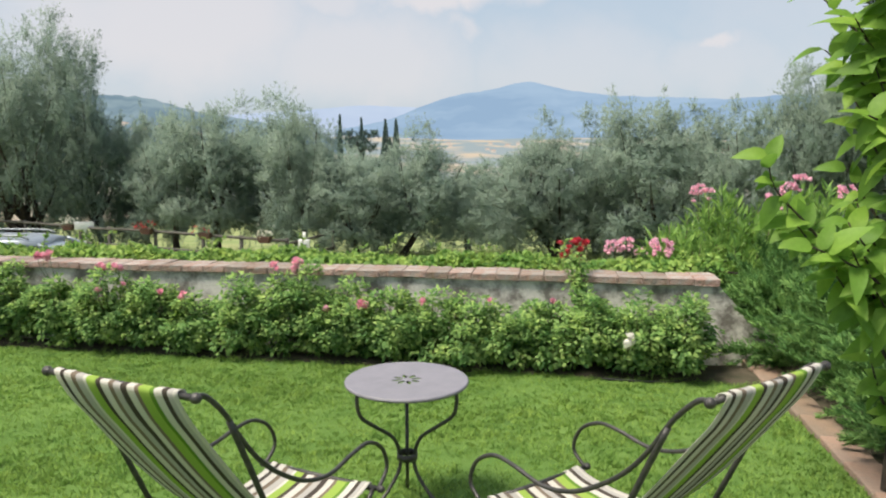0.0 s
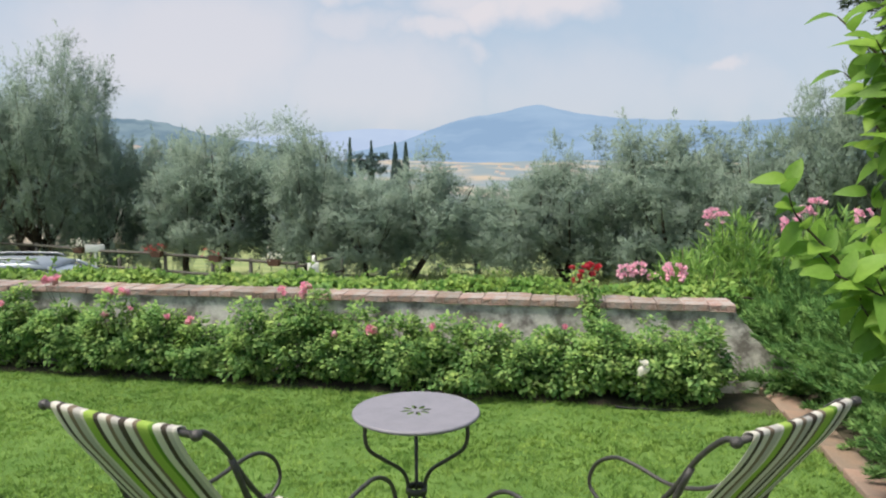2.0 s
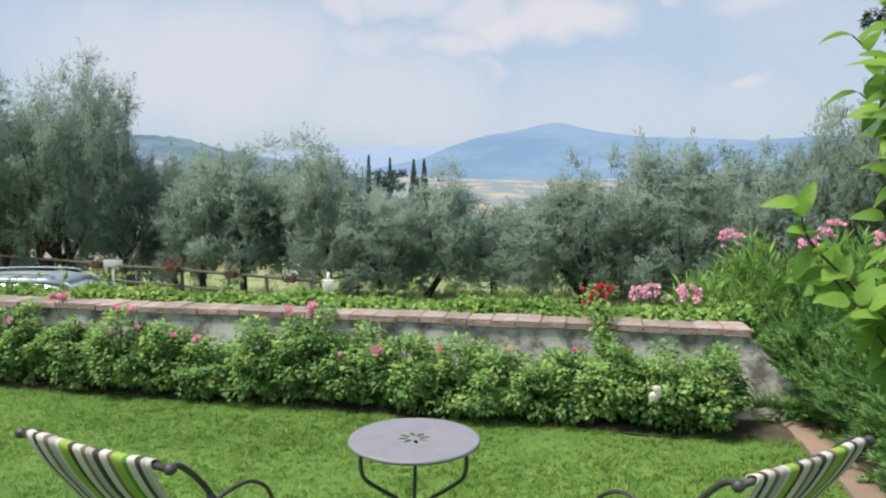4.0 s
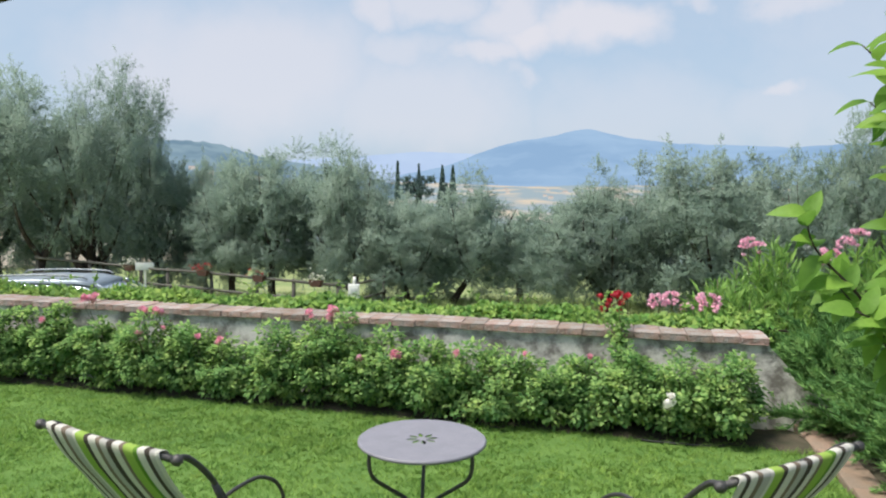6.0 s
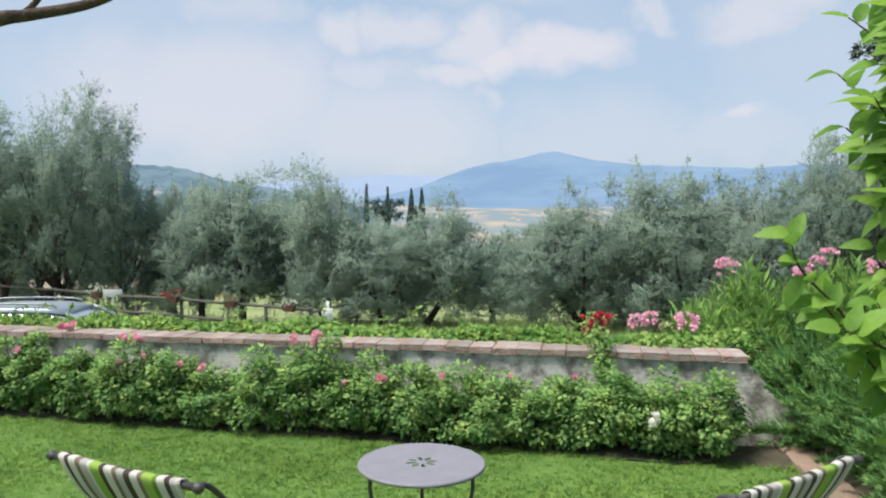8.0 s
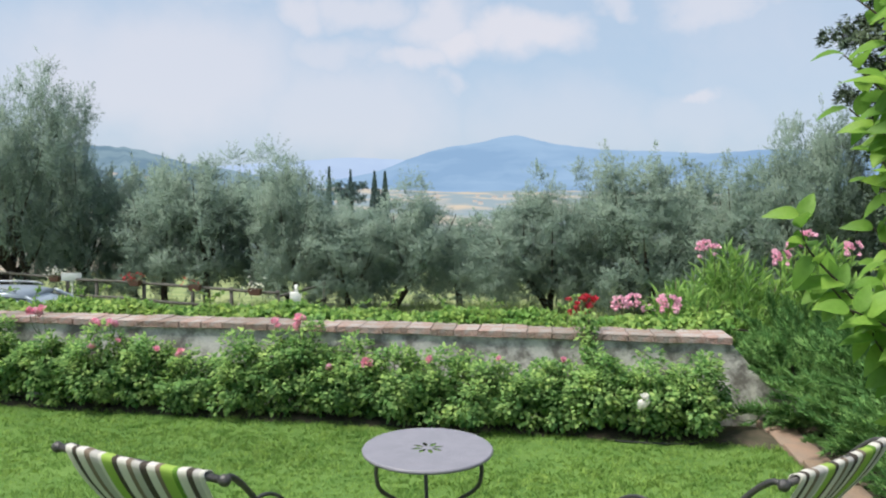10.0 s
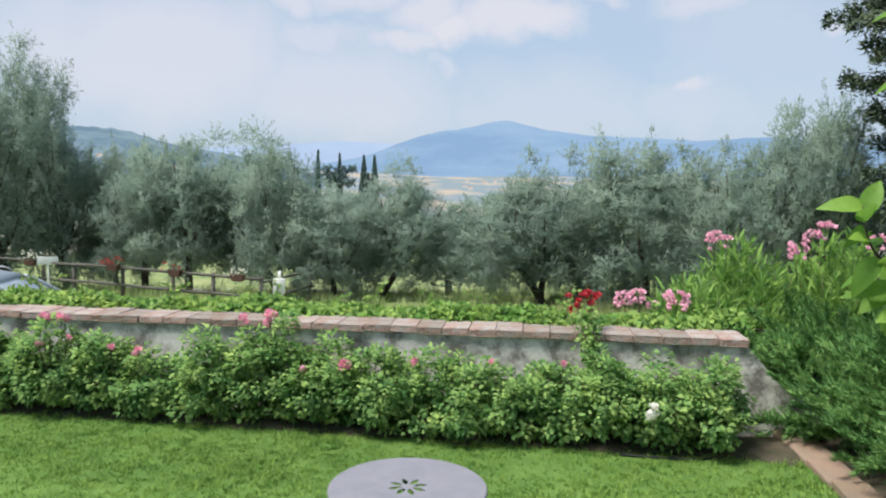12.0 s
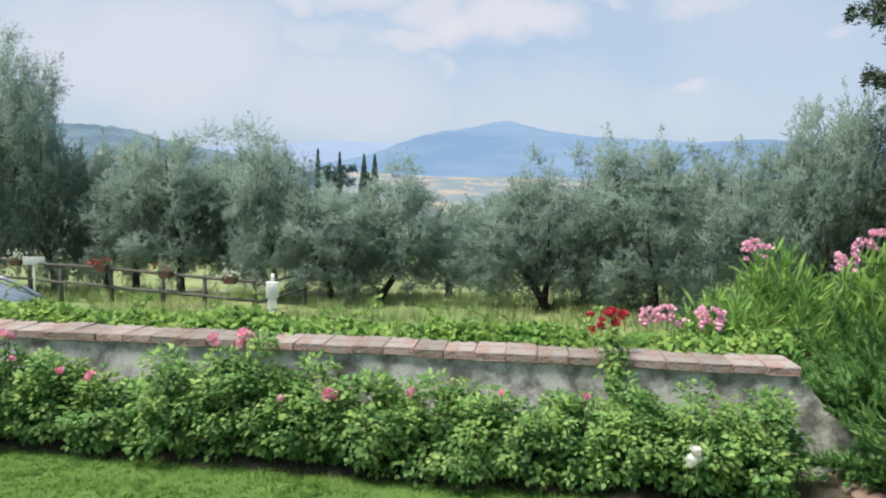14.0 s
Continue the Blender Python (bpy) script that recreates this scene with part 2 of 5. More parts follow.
# ---- mesh helpers ----
def obj(name, verts, faces, material, parent=None, smooth=False, uvs=None):
    me = bpy.data.meshes.new(name)
    me.from_pydata([tuple(map(float, v)) for v in verts] if not isinstance(verts, np.ndarray) else verts.tolist(), [], faces if isinstance(faces, list) else faces.tolist())
    me.materials.append(material)
    if smooth:
        me.shade_smooth()
    if uvs is not None:
        lay = me.uv_layers.new(name="UVMap")
        idx = np.zeros(len(me.loops), dtype=np.int32)
        me.loops.foreach_get("vertex_index", idx)
        lay.data.foreach_set("uv", np.asarray(uvs, dtype=np.float32)[idx].ravel())
    me.update()
    ob = new(name, me)
    if parent is not None:
        ob.parent = parent
    return ob


def part(name, bm, material, parent, label="", smooth=True):
    me = bpy.data.meshes.new(name)
    bm.to_mesh(me)
    bm.free()
    me.materials.append(material)
    if smooth:
        me.shade_smooth()
    ob = new(name, me)
    ob.parent = parent
    if label:
        ob["label"] = label
    return ob


def empty(name, m=None):
    ob = new(name)
    ob.empty_display_size = 0.1
    if m is not None:
        ob.matrix_world = m
    return ob


def box_bm(sx, sy, sz, at=(0, 0, 0), bevel=0.0, m=None):
    bm = bmesh.new()
    bmesh.ops.create_cube(bm, size=1.0, matrix=Matrix.Translation(at) @ (m or Matrix()) @ Matrix.Diagonal((sx, sy, sz, 1)))
    if bevel:
        bmesh.ops.bevel(bm, geom=bm.edges[:], offset=bevel, segments=2, profile=0.6, affect="EDGES")
    return bm


def smooth_path(pts, n=8):
    """Catmull-Rom through the points."""
    P = [Vector(p) for p in pts]
    P = [P[0] * 2 - P[1]] + P + [P[-1] * 2 - P[-2]]
    out = []
    for i in range(1, len(P) - 2):
        a, b, c, d = P[i - 1:i + 3]
        for k in range(n):
            t = k / n
            out.append(0.5 * ((2 * b) + (c - a) * t + (2 * a - 5 * b + 4 * c - d) * t * t + (3 * b - a - 3 * c + d) * t ** 3))
    return out + [P[-2]]


def tube_data(path, radii, sides=8):
    path = [Vector(p) for p in path]
    if not hasattr(radii, "__len__"):
        radii = [radii] * len(path)
    V, Fc = [], []
    up = Vector((0.13, 0.21, 0.97)).normalized()
    for i, p in enumerate(path):
        d = (path[min(i + 1, len(path) - 1)] - path[max(i - 1, 0)]).normalized()
        a = d.cross(up)
        if a.length < 0.05:
            a = d.cross(Vector((1, 0.1, 0)))
        a.normalize()
        b = d.cross(a).normalized()
        for k in range(sides):
            q = 2 * math.pi * k / sides
            V.append(p + (a * math.cos(q) + b * math.sin(q)) * radii[i])
    for i in range(len(path) - 1):
        for k in range(sides):
            j = (k + 1) % sides
            Fc.append((i * sides + k, i * sides + j, (i + 1) * sides + j, (i + 1) * sides + k))
    Fc.append(tuple(range(sides))[::-1])
    Fc.append(tuple(range((len(path) - 1) * sides, len(path) * sides)))
    return V, Fc


def tubes(name, items, material, parent=None, sides=8, smooth=True):
    """One mesh from several (path, radius or radii)."""
    V, Fc = [], []
    for path, rad in items:
        v, f = tube_data(path, rad, sides)
        Fc += [tuple(i + len(V) for i in face) for face in f]
        V += v
    return obj(name, V, Fc, material, parent, smooth)


def leaves(name, pos, dirs, length, width, material, parent=None, rng=None, fold=0.25, droop=0.0):
    """Many small folded leaves: a base, two sides and a tip each."""
    rng = rng or np.random.default_rng(1)
    n = len(pos)
    d = dirs / np.maximum(np.linalg.norm(dirs, axis=1, keepdims=True), 1e-6)
    r = rng.normal(size=(n, 3))
    s = np.cross(d, r)
    s /= np.maximum(np.linalg.norm(s, axis=1, keepdims=True), 1e-6)
    up = np.cross(s, d)
    Ls = length * rng.uniform(0.65, 1.25, (n, 1))
    Ws = width * rng.uniform(0.7, 1.2, (n, 1)) * 0.5
    mid = pos + d * Ls * 0.45 + up * Ws * fold
    tip = pos + d * Ls
    tip[:, 2] -= droop * Ls[:, 0]
    V = np.stack([pos, mid + s * Ws, tip, mid - s * Ws], axis=1).reshape(-1, 3)
    base = np.arange(n)[:, None] * 4
    Fc = np.concatenate([base + np.array([[0, 1, 2]]), base + np.array([[0, 2, 3]])], axis=1).reshape(-1, 3)
    return obj(name, V, Fc, material, parent)


def unit(v):
    return v / np.maximum(np.linalg.norm(v, axis=1, keepdims=True), 1e-6)


def soft_mesh(name, V, Fc, vert_normals, material, parent):
    """A foliage mesh whose normals follow the mass of the foliage, as a dense crown is lit."""
    ob = obj(name, V, Fc, material, parent, True)
    ob.data.normals_split_custom_set_from_vertices(vert_normals.tolist())
    return ob


def needles(name, pos, dirs, nrm, length, width, material, parent, rng):
    """Many slim pointed leaves of one face each; nrm points out of the foliage."""
    n = len(pos)
    d = unit(dirs)
    s = unit(np.cross(d, nrm + rng.normal(0, 0.7, (n, 3))))
    Ls, Ws = length * rng.uniform(0.65, 1.3, (n, 1)), width * rng.uniform(0.7, 1.25, (n, 1)) * 0.5
    a, b, c = pos - s * Ws, pos + s * Ws, pos + d * Ls
    flip = (np.sum(np.cross(b - a, c - a) * nrm, axis=1) < 0)[:, None]
    a, b = np.where(flip, b, a), np.where(flip, a, b)
    V = np.stack([a, b, c], 1).reshape(-1, 3)
    return soft_mesh(name, V, np.arange(n * 3).reshape(-1, 3), np.repeat(unit(nrm), 3, axis=0), material, parent)


def oval_leaves(name, pos, dirs, nrm, out, length, width, material, parent, rng, blend=0.45):
    """Small oval leaves of four faces; nrm is each blade's upper side, out the way out of the bush."""
    n = len(pos)
    d = unit(dirs)
    s = unit(np.cross(d, nrm))
    u = unit(np.cross(s, d))
    Ls, Ws = length * rng.uniform(0.6, 1.25, (n, 1)), width * rng.uniform(0.75, 1.2, (n, 1)) * 0.5
    p1, p2, tip = pos + d * Ls * 0.3, pos + d * Ls * 0.66 - u * Ls * 0.03, pos + d * Ls - u * Ls * 0.14
    lift = u * Ws * 0.3
    V = np.stack([pos, p1 + s * Ws + lift, p2 + s * Ws * 0.85 + lift, tip, p2 - s * Ws * 0.85 + lift, p1 - s * Ws + lift], 1).reshape(-1, 3)
    base = np.arange(n)[:, None] * 6
    quads = np.concatenate([base + np.array([[0, 1, 2, 3]]), base + np.array([[0, 3, 4, 5]])], axis=1).reshape(-1, 4)
    return soft_mesh(name, V, quads, np.repeat(unit(u * (1 - blend) + unit(out) * blend), 6, axis=0), material, parent)


# ---- ground ----
WALL_X0, WALL_X1 = -9.5, 2.42


def wall_y(x):
    return 6.80 - 0.155 * x


def bed_y(x):
    return 6.2 - 0.205 * x


def lawn_z(y):
    return -0.025 - 0.035 * y


def terrain(x, y):
    """Height of the open ground."""
    back = y - (wall_y(max(min(x, 14), -14)) + 0.5)
    r = math.hypot(x, y)
    garden = lawn_z(min(max(y, -6), 9)) - 0.06
    if back <= 0:
        return garden
    slope = -1.3 - 0.05 * max(0, min(y, 24) - 9) - 0.11 * max(0, min(y, 140) - 24)
    slope -= 0.06 * max(0, min(r, 600) - 140)
    t = min(1, back / 1.2)
    return garden * (1 - t) + slope * t + 0.05 * math.sin(x * 0.7) * math.cos(y * 0.5) * t


def build_ground():
    rs = [0.0] + [0.8 * i for i in range(1, 40)] + [32 * 1.13 ** i for i in range(1, 42)]
    rs = [r for r in rs if r < 4900]
    na = 180
    V, Fc = [], []
    for r in rs:
        for k in range(na):
            q = 2 * math.pi * k / na
            x, y = r * math.sin(q), r * math.cos(q)
            V.append((x, y, terrain(x, y) - (3.0 if r > 240 else 0)))
    for i in range(len(rs) - 1):
        for k in range(na):
            j = (k + 1) % na
            Fc.append((i * na + k, i * na + j, (i + 1) * na + j, (i + 1) * na + k))
    g = obj("ground", V, Fc, MEADOW, smooth=True)
    tagged(g, "sloping dry meadow grass below the garden wall", "ground", kind="structure")


build_ground()


def build_lawn():
    rng = np.random.default_rng(3)
    xs = np.arange(-10, 3.01, 0.25)
    V, Fc = [], []
    rows = 44
    for x in xs:
        y1 = bed_y(x) + 0.09
        for k in range(rows):
            y = -5 + (y1 + 5) * k / (rows - 1)
            V.append((x, y, lawn_z(y) + 0.012 * noise.noise((x * 1.3, y * 1.3, 0))))
    for i in range(len(xs) - 1):
        for k in range(rows - 1):
            Fc.append((i * rows + k, (i + 1) * rows + k, (i + 1) * rows + k + 1, i * rows + k + 1))
    lawn = obj("lawn", V, Fc, TURF, smooth=True)
    tagged(lawn, "mown green lawn sloping gently to the flower bed", "lawn", kind="structure")
    # blades in tufts
    m = 52000
    cx, cy = rng.uniform(-6.4, 2.75, m), 7.7 - rng.power(1.3, m) * 6.3
    cx, cy = np.concatenate([cx, rng.uniform(-3.5, 1.9, 6000)]), np.concatenate([cy, rng.uniform(-3, 1.4, 6000)])
    keep = (cy < 6.2 - 0.205 * cx + 0.13 + 0.05 * np.sin(cx * 6.3) + 0.04 * np.sin(cx * 17)) & (cx < 2.27 + 0.15 * (cy - 3.8) + rng.normal(0, 0.02, len(cx))) & ((np.abs(cx) < 0.75 * cy + 1.2) | (cy < 1.4))
    cx, cy = cx[keep], cy[keep]
    m, per = len(cx), 7
    lean_q, size = rng.uniform(0, 2 * np.pi, m), rng.uniform(0.6, 1.5, m) * (1 + 0.3 * np.sin(cx * 5.1 + 2 * np.sin(cy * 3)) * np.sin(cy * 4.3))
    n = m * per
    x, y = np.repeat(cx, per) + rng.normal(0, 0.013, n), np.repeat(cy, per) + rng.normal(0, 0.013, n)
    q2 = np.repeat(lean_q, per) + rng.normal(0, 0.8, n)
    tall = 0.024 * np.repeat(size, per) * rng.uniform(0.6, 1.3, n)
    lean = rng.uniform(0.3, 1.1, n) * tall
    w = rng.uniform(0.003, 0.007, n)
    z = -0.025 - 0.035 * y - 0.004
    base = np.stack([x, y, z], 1)
    q = q2 + rng.normal(1.57, 0.5, n)
    side = np.stack([np.cos(q), np.sin(q), q * 0], 1) * w[:, None]
    tip = base + np.stack([np.cos(q2) * lean, np.sin(q2) * lean, tall], 1)
    V = np.stack([base - side, base + side, tip], 1).reshape(-1, 3)
    Fc = np.arange(n * 3).reshape(-1, 3)
    g = obj("lawn_grass", V, Fc, GRASS)
    tagged(g, "short fresh green grass blades of the lawn", "grass", kind="stuff")


build_lawn()


def flower_bed():
    V, Fc = [], []
    xs = np.arange(-9.5, 2.6, 0.08)
    for x in xs:
        for k in range(6):
            t = k / 5
            y = bed_y(x) + 0.05 * noise.noise((x * 3.5, 0, 9)) + t * (wall_y(x) - bed_y(x) + 0.05)
            V.append((x, y, lawn_z(y) - 0.012 + 0.05 * math.sin(t * 3.14) ** 0.7 + 0.015 * noise.noise((x * 4, y * 4, 3)) * min(1, t * 4)))
    for i in range(len(xs) - 1):
        for k in range(5):
            Fc.append((i * 6 + k, (i + 1) * 6 + k, (i + 1) * 6 + k + 1, i * 6 + k + 1))
    tagged(obj("flower_bed", V, Fc, SOIL, smooth=True), "dark soil bed along the foot of the wall", "flower bed", kind="structure")


flower_bed()


def juniper_bed():
    V, Fc = [], []
    ys = np.arange(-1.0, 7.2, 0.25)
    for y in ys:
        x0 = 2.78 + 0.163 * (y - 6.55)
        for k in range(8):
            x = x0 + 0.32 * k
            V.append((x, y, lawn_z(y) + 0.015 + 0.03 * noise.noise((x * 3, y * 3, 7))))
    for i in range(len(ys) - 1):
        for k in range(7):
            Fc.append((i * 8 + k, i * 8 + k + 1, (i + 1) * 8 + k + 1, (i + 1) * 8 + k))
    tagged(obj("shrub_bed", V, Fc, SOIL, smooth=True), "dark soil under the junipers beside the kerb", "flower bed", kind="structure")


juniper_bed()

# ---- garden wall ----
CAP_TOP, CAP_T, CAP_D = 0.513, 0.06, 0.36
WDIR = Vector((1, -0.155, 0)).normalized()
WNOR = Vector((0.155, 1, 0)).normalized()      # away from the lawn
WANG = math.degrees(math.atan2(-0.155, 1))


def garden_wall():
    bm = bmesh.new()
    # long plaster body, its top falling away past the end of the coping
    xs = [WALL_X0 + 0.25 * i for i in range(int((WALL_X1 - WALL_X0) / 0.25) + 1)] + [WALL_X1, 2.6, 2.85, 3.2]
    rings = []
    for x in xs:
        top = CAP_TOP - CAP_T if x <= WALL_X1 else CAP_TOP - CAP_T - (x - WALL_X1) * 1.15
        f = Vector((x, wall_y(x), 0)) + WNOR * (0.035 + 0.006 * noise.noise((x * 2, 0, 0)))
        b = Vector((x, wall_y(x), 0)) + WNOR * 0.34
        rings.append([bm.verts.new((f.x, f.y, -1.9)), bm.verts.new((f.x, f.y, 0.1)), bm.verts.new((f.x, f.y, top)), bm.verts.new((b.x, b.y, top)), bm.verts.new((b.x, b.y, -1.9))])
    for a, b in zip(rings, rings[1:]):
        for k in range(5):
            bm.faces.new((a[k], b[k], b[(k + 1) % 5], a[(k + 1) % 5]))
    bm.faces.new(rings[0])
    bm.faces.new(rings[-1][::-1])
    bmesh.ops.recalc_face_normals(bm, faces=bm.faces[:])
    me = bpy.data.meshes.new("wall_garden")
    bm.to_mesh(me)
    bm.free()
    me.materials.append(PLASTER)
    w = tagged(new("wall_garden", me), "low garden wall of stained grey plaster with brick coping", "wall", kind="structure")
    return w


GARDEN_WALL = garden_wall()


def coping():
    rng = random.Random(5)
    meshes = []
    for v in range(4):
        bm = box_bm(0.2135, CAP_D, CAP_T, bevel=0.007)
        for vert in bm.verts:
            vert.co += Vector((rng.uniform(-1, 1), rng.uniform(-1, 1), rng.uniform(-1, 1))) * 0.0035
        me = bpy.data.meshes.new("brick")
        bm.to_mesh(me)
        bm.free()
        me.materials.append(BRICK)
        meshes.append(me)
    start = Vector((WALL_X1, wall_y(WALL_X1), 0))
    c = start - WDIR * 6.01 + WNOR * (CAP_D / 2)
    bed = part("mortar", box_bm(11.98, CAP_D - 0.022, CAP_T - 0.016), MORTAR, GARDEN_WALL, smooth=False)
    bed.matrix_world = pose(c.x, c.y, CAP_TOP - CAP_T / 2 - 0.002, 0, 0, WANG)
    for i in range(55):
        c = start - WDIR * (0.108 + i * 0.2185) + WNOR * (CAP_D / 2 + rng.uniform(-0.006, 0.006))
        ob = new("brick", rng.choice(meshes))
        ob.parent = GARDEN_WALL
        ob.matrix_world = pose(c.x, c.y, CAP_TOP - CAP_T / 2 + 0.002 + rng.uniform(-0.003, 0.003), rng.uniform(-1, 1), rng.uniform(-1, 1), WANG + rng.uniform(-1, 1) + rng.choice((0, 180)))


def kerb():
    root = tagged(empty("kerb"), "terracotta slab edging between lawn and junipers", "kerb", kind="structure")
    rng = random.Random(8)
    a, b = Vector((2.70, 6.55)), Vector((1.55, -0.5))
    n = 17
    for i in range(n):
        p = a.lerp(b, (i + 0.5) / n)
        L = (a - b).length / n - 0.008
        bm = box_bm(L, 0.26 - 0.06 * min(1, i / 4), 0.09, bevel=0.01)
        ob = part("kerb_slab", bm, TERRA, root)
        d = b - a
        ob.matrix_world = pose(p.x + 0.10, p.y, lawn_z(p.y) + 0.0 + rng.uniform(-0.004, 0.004), 0, 0, math.degrees(math.atan2(d.y, d.x)) + rng.uniform(-1, 1))


# ---- far distance ----
def ridge(name, r, pts, depth, base_el, material, label, rough=0.12, seed=0):
    """A range of hills: the crest's elevation against azimuth in degrees, as seen from the garden."""
    V, Fc = [], []
    az0, az1 = pts[0][0], pts[-1][0]
    n, rows = 220, 10
    A = [p[0] for p in pts]
    E = [p[1] for p in pts]
    for i in range(n):
        az = az0 + (az1 - az0) * i / (n - 1)
        el = float(np.interp(az, A, E)) + rough * noise.fractal((az * 0.9, seed, 0), 1.0, 2.0, 4)
        zc, zb = EYE + r * math.tan(radians(el)), EYE + (r - depth) * math.tan(radians(base_el))
        for k in range(rows):
            t = k / (rows - 1)
            rr = r - depth * (1 - t)
            z = zb + (zc - zb) * t ** 1.25 + (zc - zb) * 0.10 * math.sin(t * math.pi) * noise.fractal((az * 0.7, t * 2, seed + 5), 1.0, 2.0, 3)
            V.append((rr * math.sin(radians(az)), rr * math.cos(radians(az)), z))
    for i in range(n - 1):
        for k in range(rows - 1):
            Fc.append((i * rows + k, (i + 1) * rows + k, (i + 1) * rows + k + 1, i * rows + k + 1))
    return tagged(obj(name, V, Fc, material, smooth=True), label, "hills", kind="structure")


def smoothpts(pts, step=0.7):
    A, E = [p[0] for p in pts], [p[1] for p in pts]
    az = np.arange(A[0], A[-1], step)
    e = np.interp(az, A, E)
    e = np.convolve(np.pad(e, 2, mode="edge"), [0.1, 0.22, 0.36, 0.22, 0.1], mode="valid")
    return list(zip(az, e))


# no air between: the blue haze is painted into these glowing hill colours
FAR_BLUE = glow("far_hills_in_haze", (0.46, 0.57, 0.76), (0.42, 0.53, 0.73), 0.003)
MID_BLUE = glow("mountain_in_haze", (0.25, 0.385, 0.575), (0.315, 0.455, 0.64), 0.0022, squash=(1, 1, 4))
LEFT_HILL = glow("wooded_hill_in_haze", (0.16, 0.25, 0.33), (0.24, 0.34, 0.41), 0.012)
# field and wood colours glow, already paled by painted-in haze
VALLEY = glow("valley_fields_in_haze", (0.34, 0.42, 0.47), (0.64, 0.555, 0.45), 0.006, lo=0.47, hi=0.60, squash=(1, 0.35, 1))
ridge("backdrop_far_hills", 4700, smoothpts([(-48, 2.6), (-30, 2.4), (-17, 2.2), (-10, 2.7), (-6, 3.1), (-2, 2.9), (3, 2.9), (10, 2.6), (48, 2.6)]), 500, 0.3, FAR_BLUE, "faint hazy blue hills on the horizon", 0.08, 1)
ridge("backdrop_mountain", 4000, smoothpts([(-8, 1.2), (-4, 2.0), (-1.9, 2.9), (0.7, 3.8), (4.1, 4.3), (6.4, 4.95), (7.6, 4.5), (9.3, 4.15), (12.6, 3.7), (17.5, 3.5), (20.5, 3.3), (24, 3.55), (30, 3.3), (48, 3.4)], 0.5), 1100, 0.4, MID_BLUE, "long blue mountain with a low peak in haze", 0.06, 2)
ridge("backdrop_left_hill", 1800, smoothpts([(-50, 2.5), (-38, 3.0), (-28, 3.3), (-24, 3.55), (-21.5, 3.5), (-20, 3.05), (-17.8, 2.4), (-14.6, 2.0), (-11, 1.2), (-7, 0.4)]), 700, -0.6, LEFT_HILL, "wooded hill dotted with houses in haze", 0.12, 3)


def valley_z(az, r):
    el = -5.2 + 5.9 * (math.log(r / 300) / math.log(11)) ** 0.55
    return EYE + r * math.tan(radians(el)) + r * 0.003 * noise.fractal((az * 0.25, r * 0.002, 4), 1.0, 2.0, 3)


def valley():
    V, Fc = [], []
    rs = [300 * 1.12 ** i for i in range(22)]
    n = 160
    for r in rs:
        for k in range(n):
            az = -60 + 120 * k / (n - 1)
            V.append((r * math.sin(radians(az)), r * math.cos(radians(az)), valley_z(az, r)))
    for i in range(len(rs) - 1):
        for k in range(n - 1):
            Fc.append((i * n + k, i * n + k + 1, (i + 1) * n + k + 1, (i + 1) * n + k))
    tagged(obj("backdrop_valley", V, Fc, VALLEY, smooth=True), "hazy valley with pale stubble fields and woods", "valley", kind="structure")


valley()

# ---- iron deck chairs and table ----
RAIL = [(0, 1.07), (0.05, 1.06), (0.13, 0.985), (0.21, 0.875), (0.30, 0.775), (0.41, 0.69), (0.55, 0.615), (0.70, 0.585), (0.86, 0.61), (0.98, 0.612), (1.09, 0.55), (1.13, 0.45), (1.06, 0.385)]
SLING = [(0.0, 1.07), (0.05, 0.99), (0.12, 0.90), (0.2, 0.80), (0.3, 0.68), (0.4, 0.57), (0.5, 0.475), (0.6, 0.42), (0.7, 0.388), (0.8, 0.377), (0.9, 0.378), (1.0, 0.388), (1.06, 0.395)]


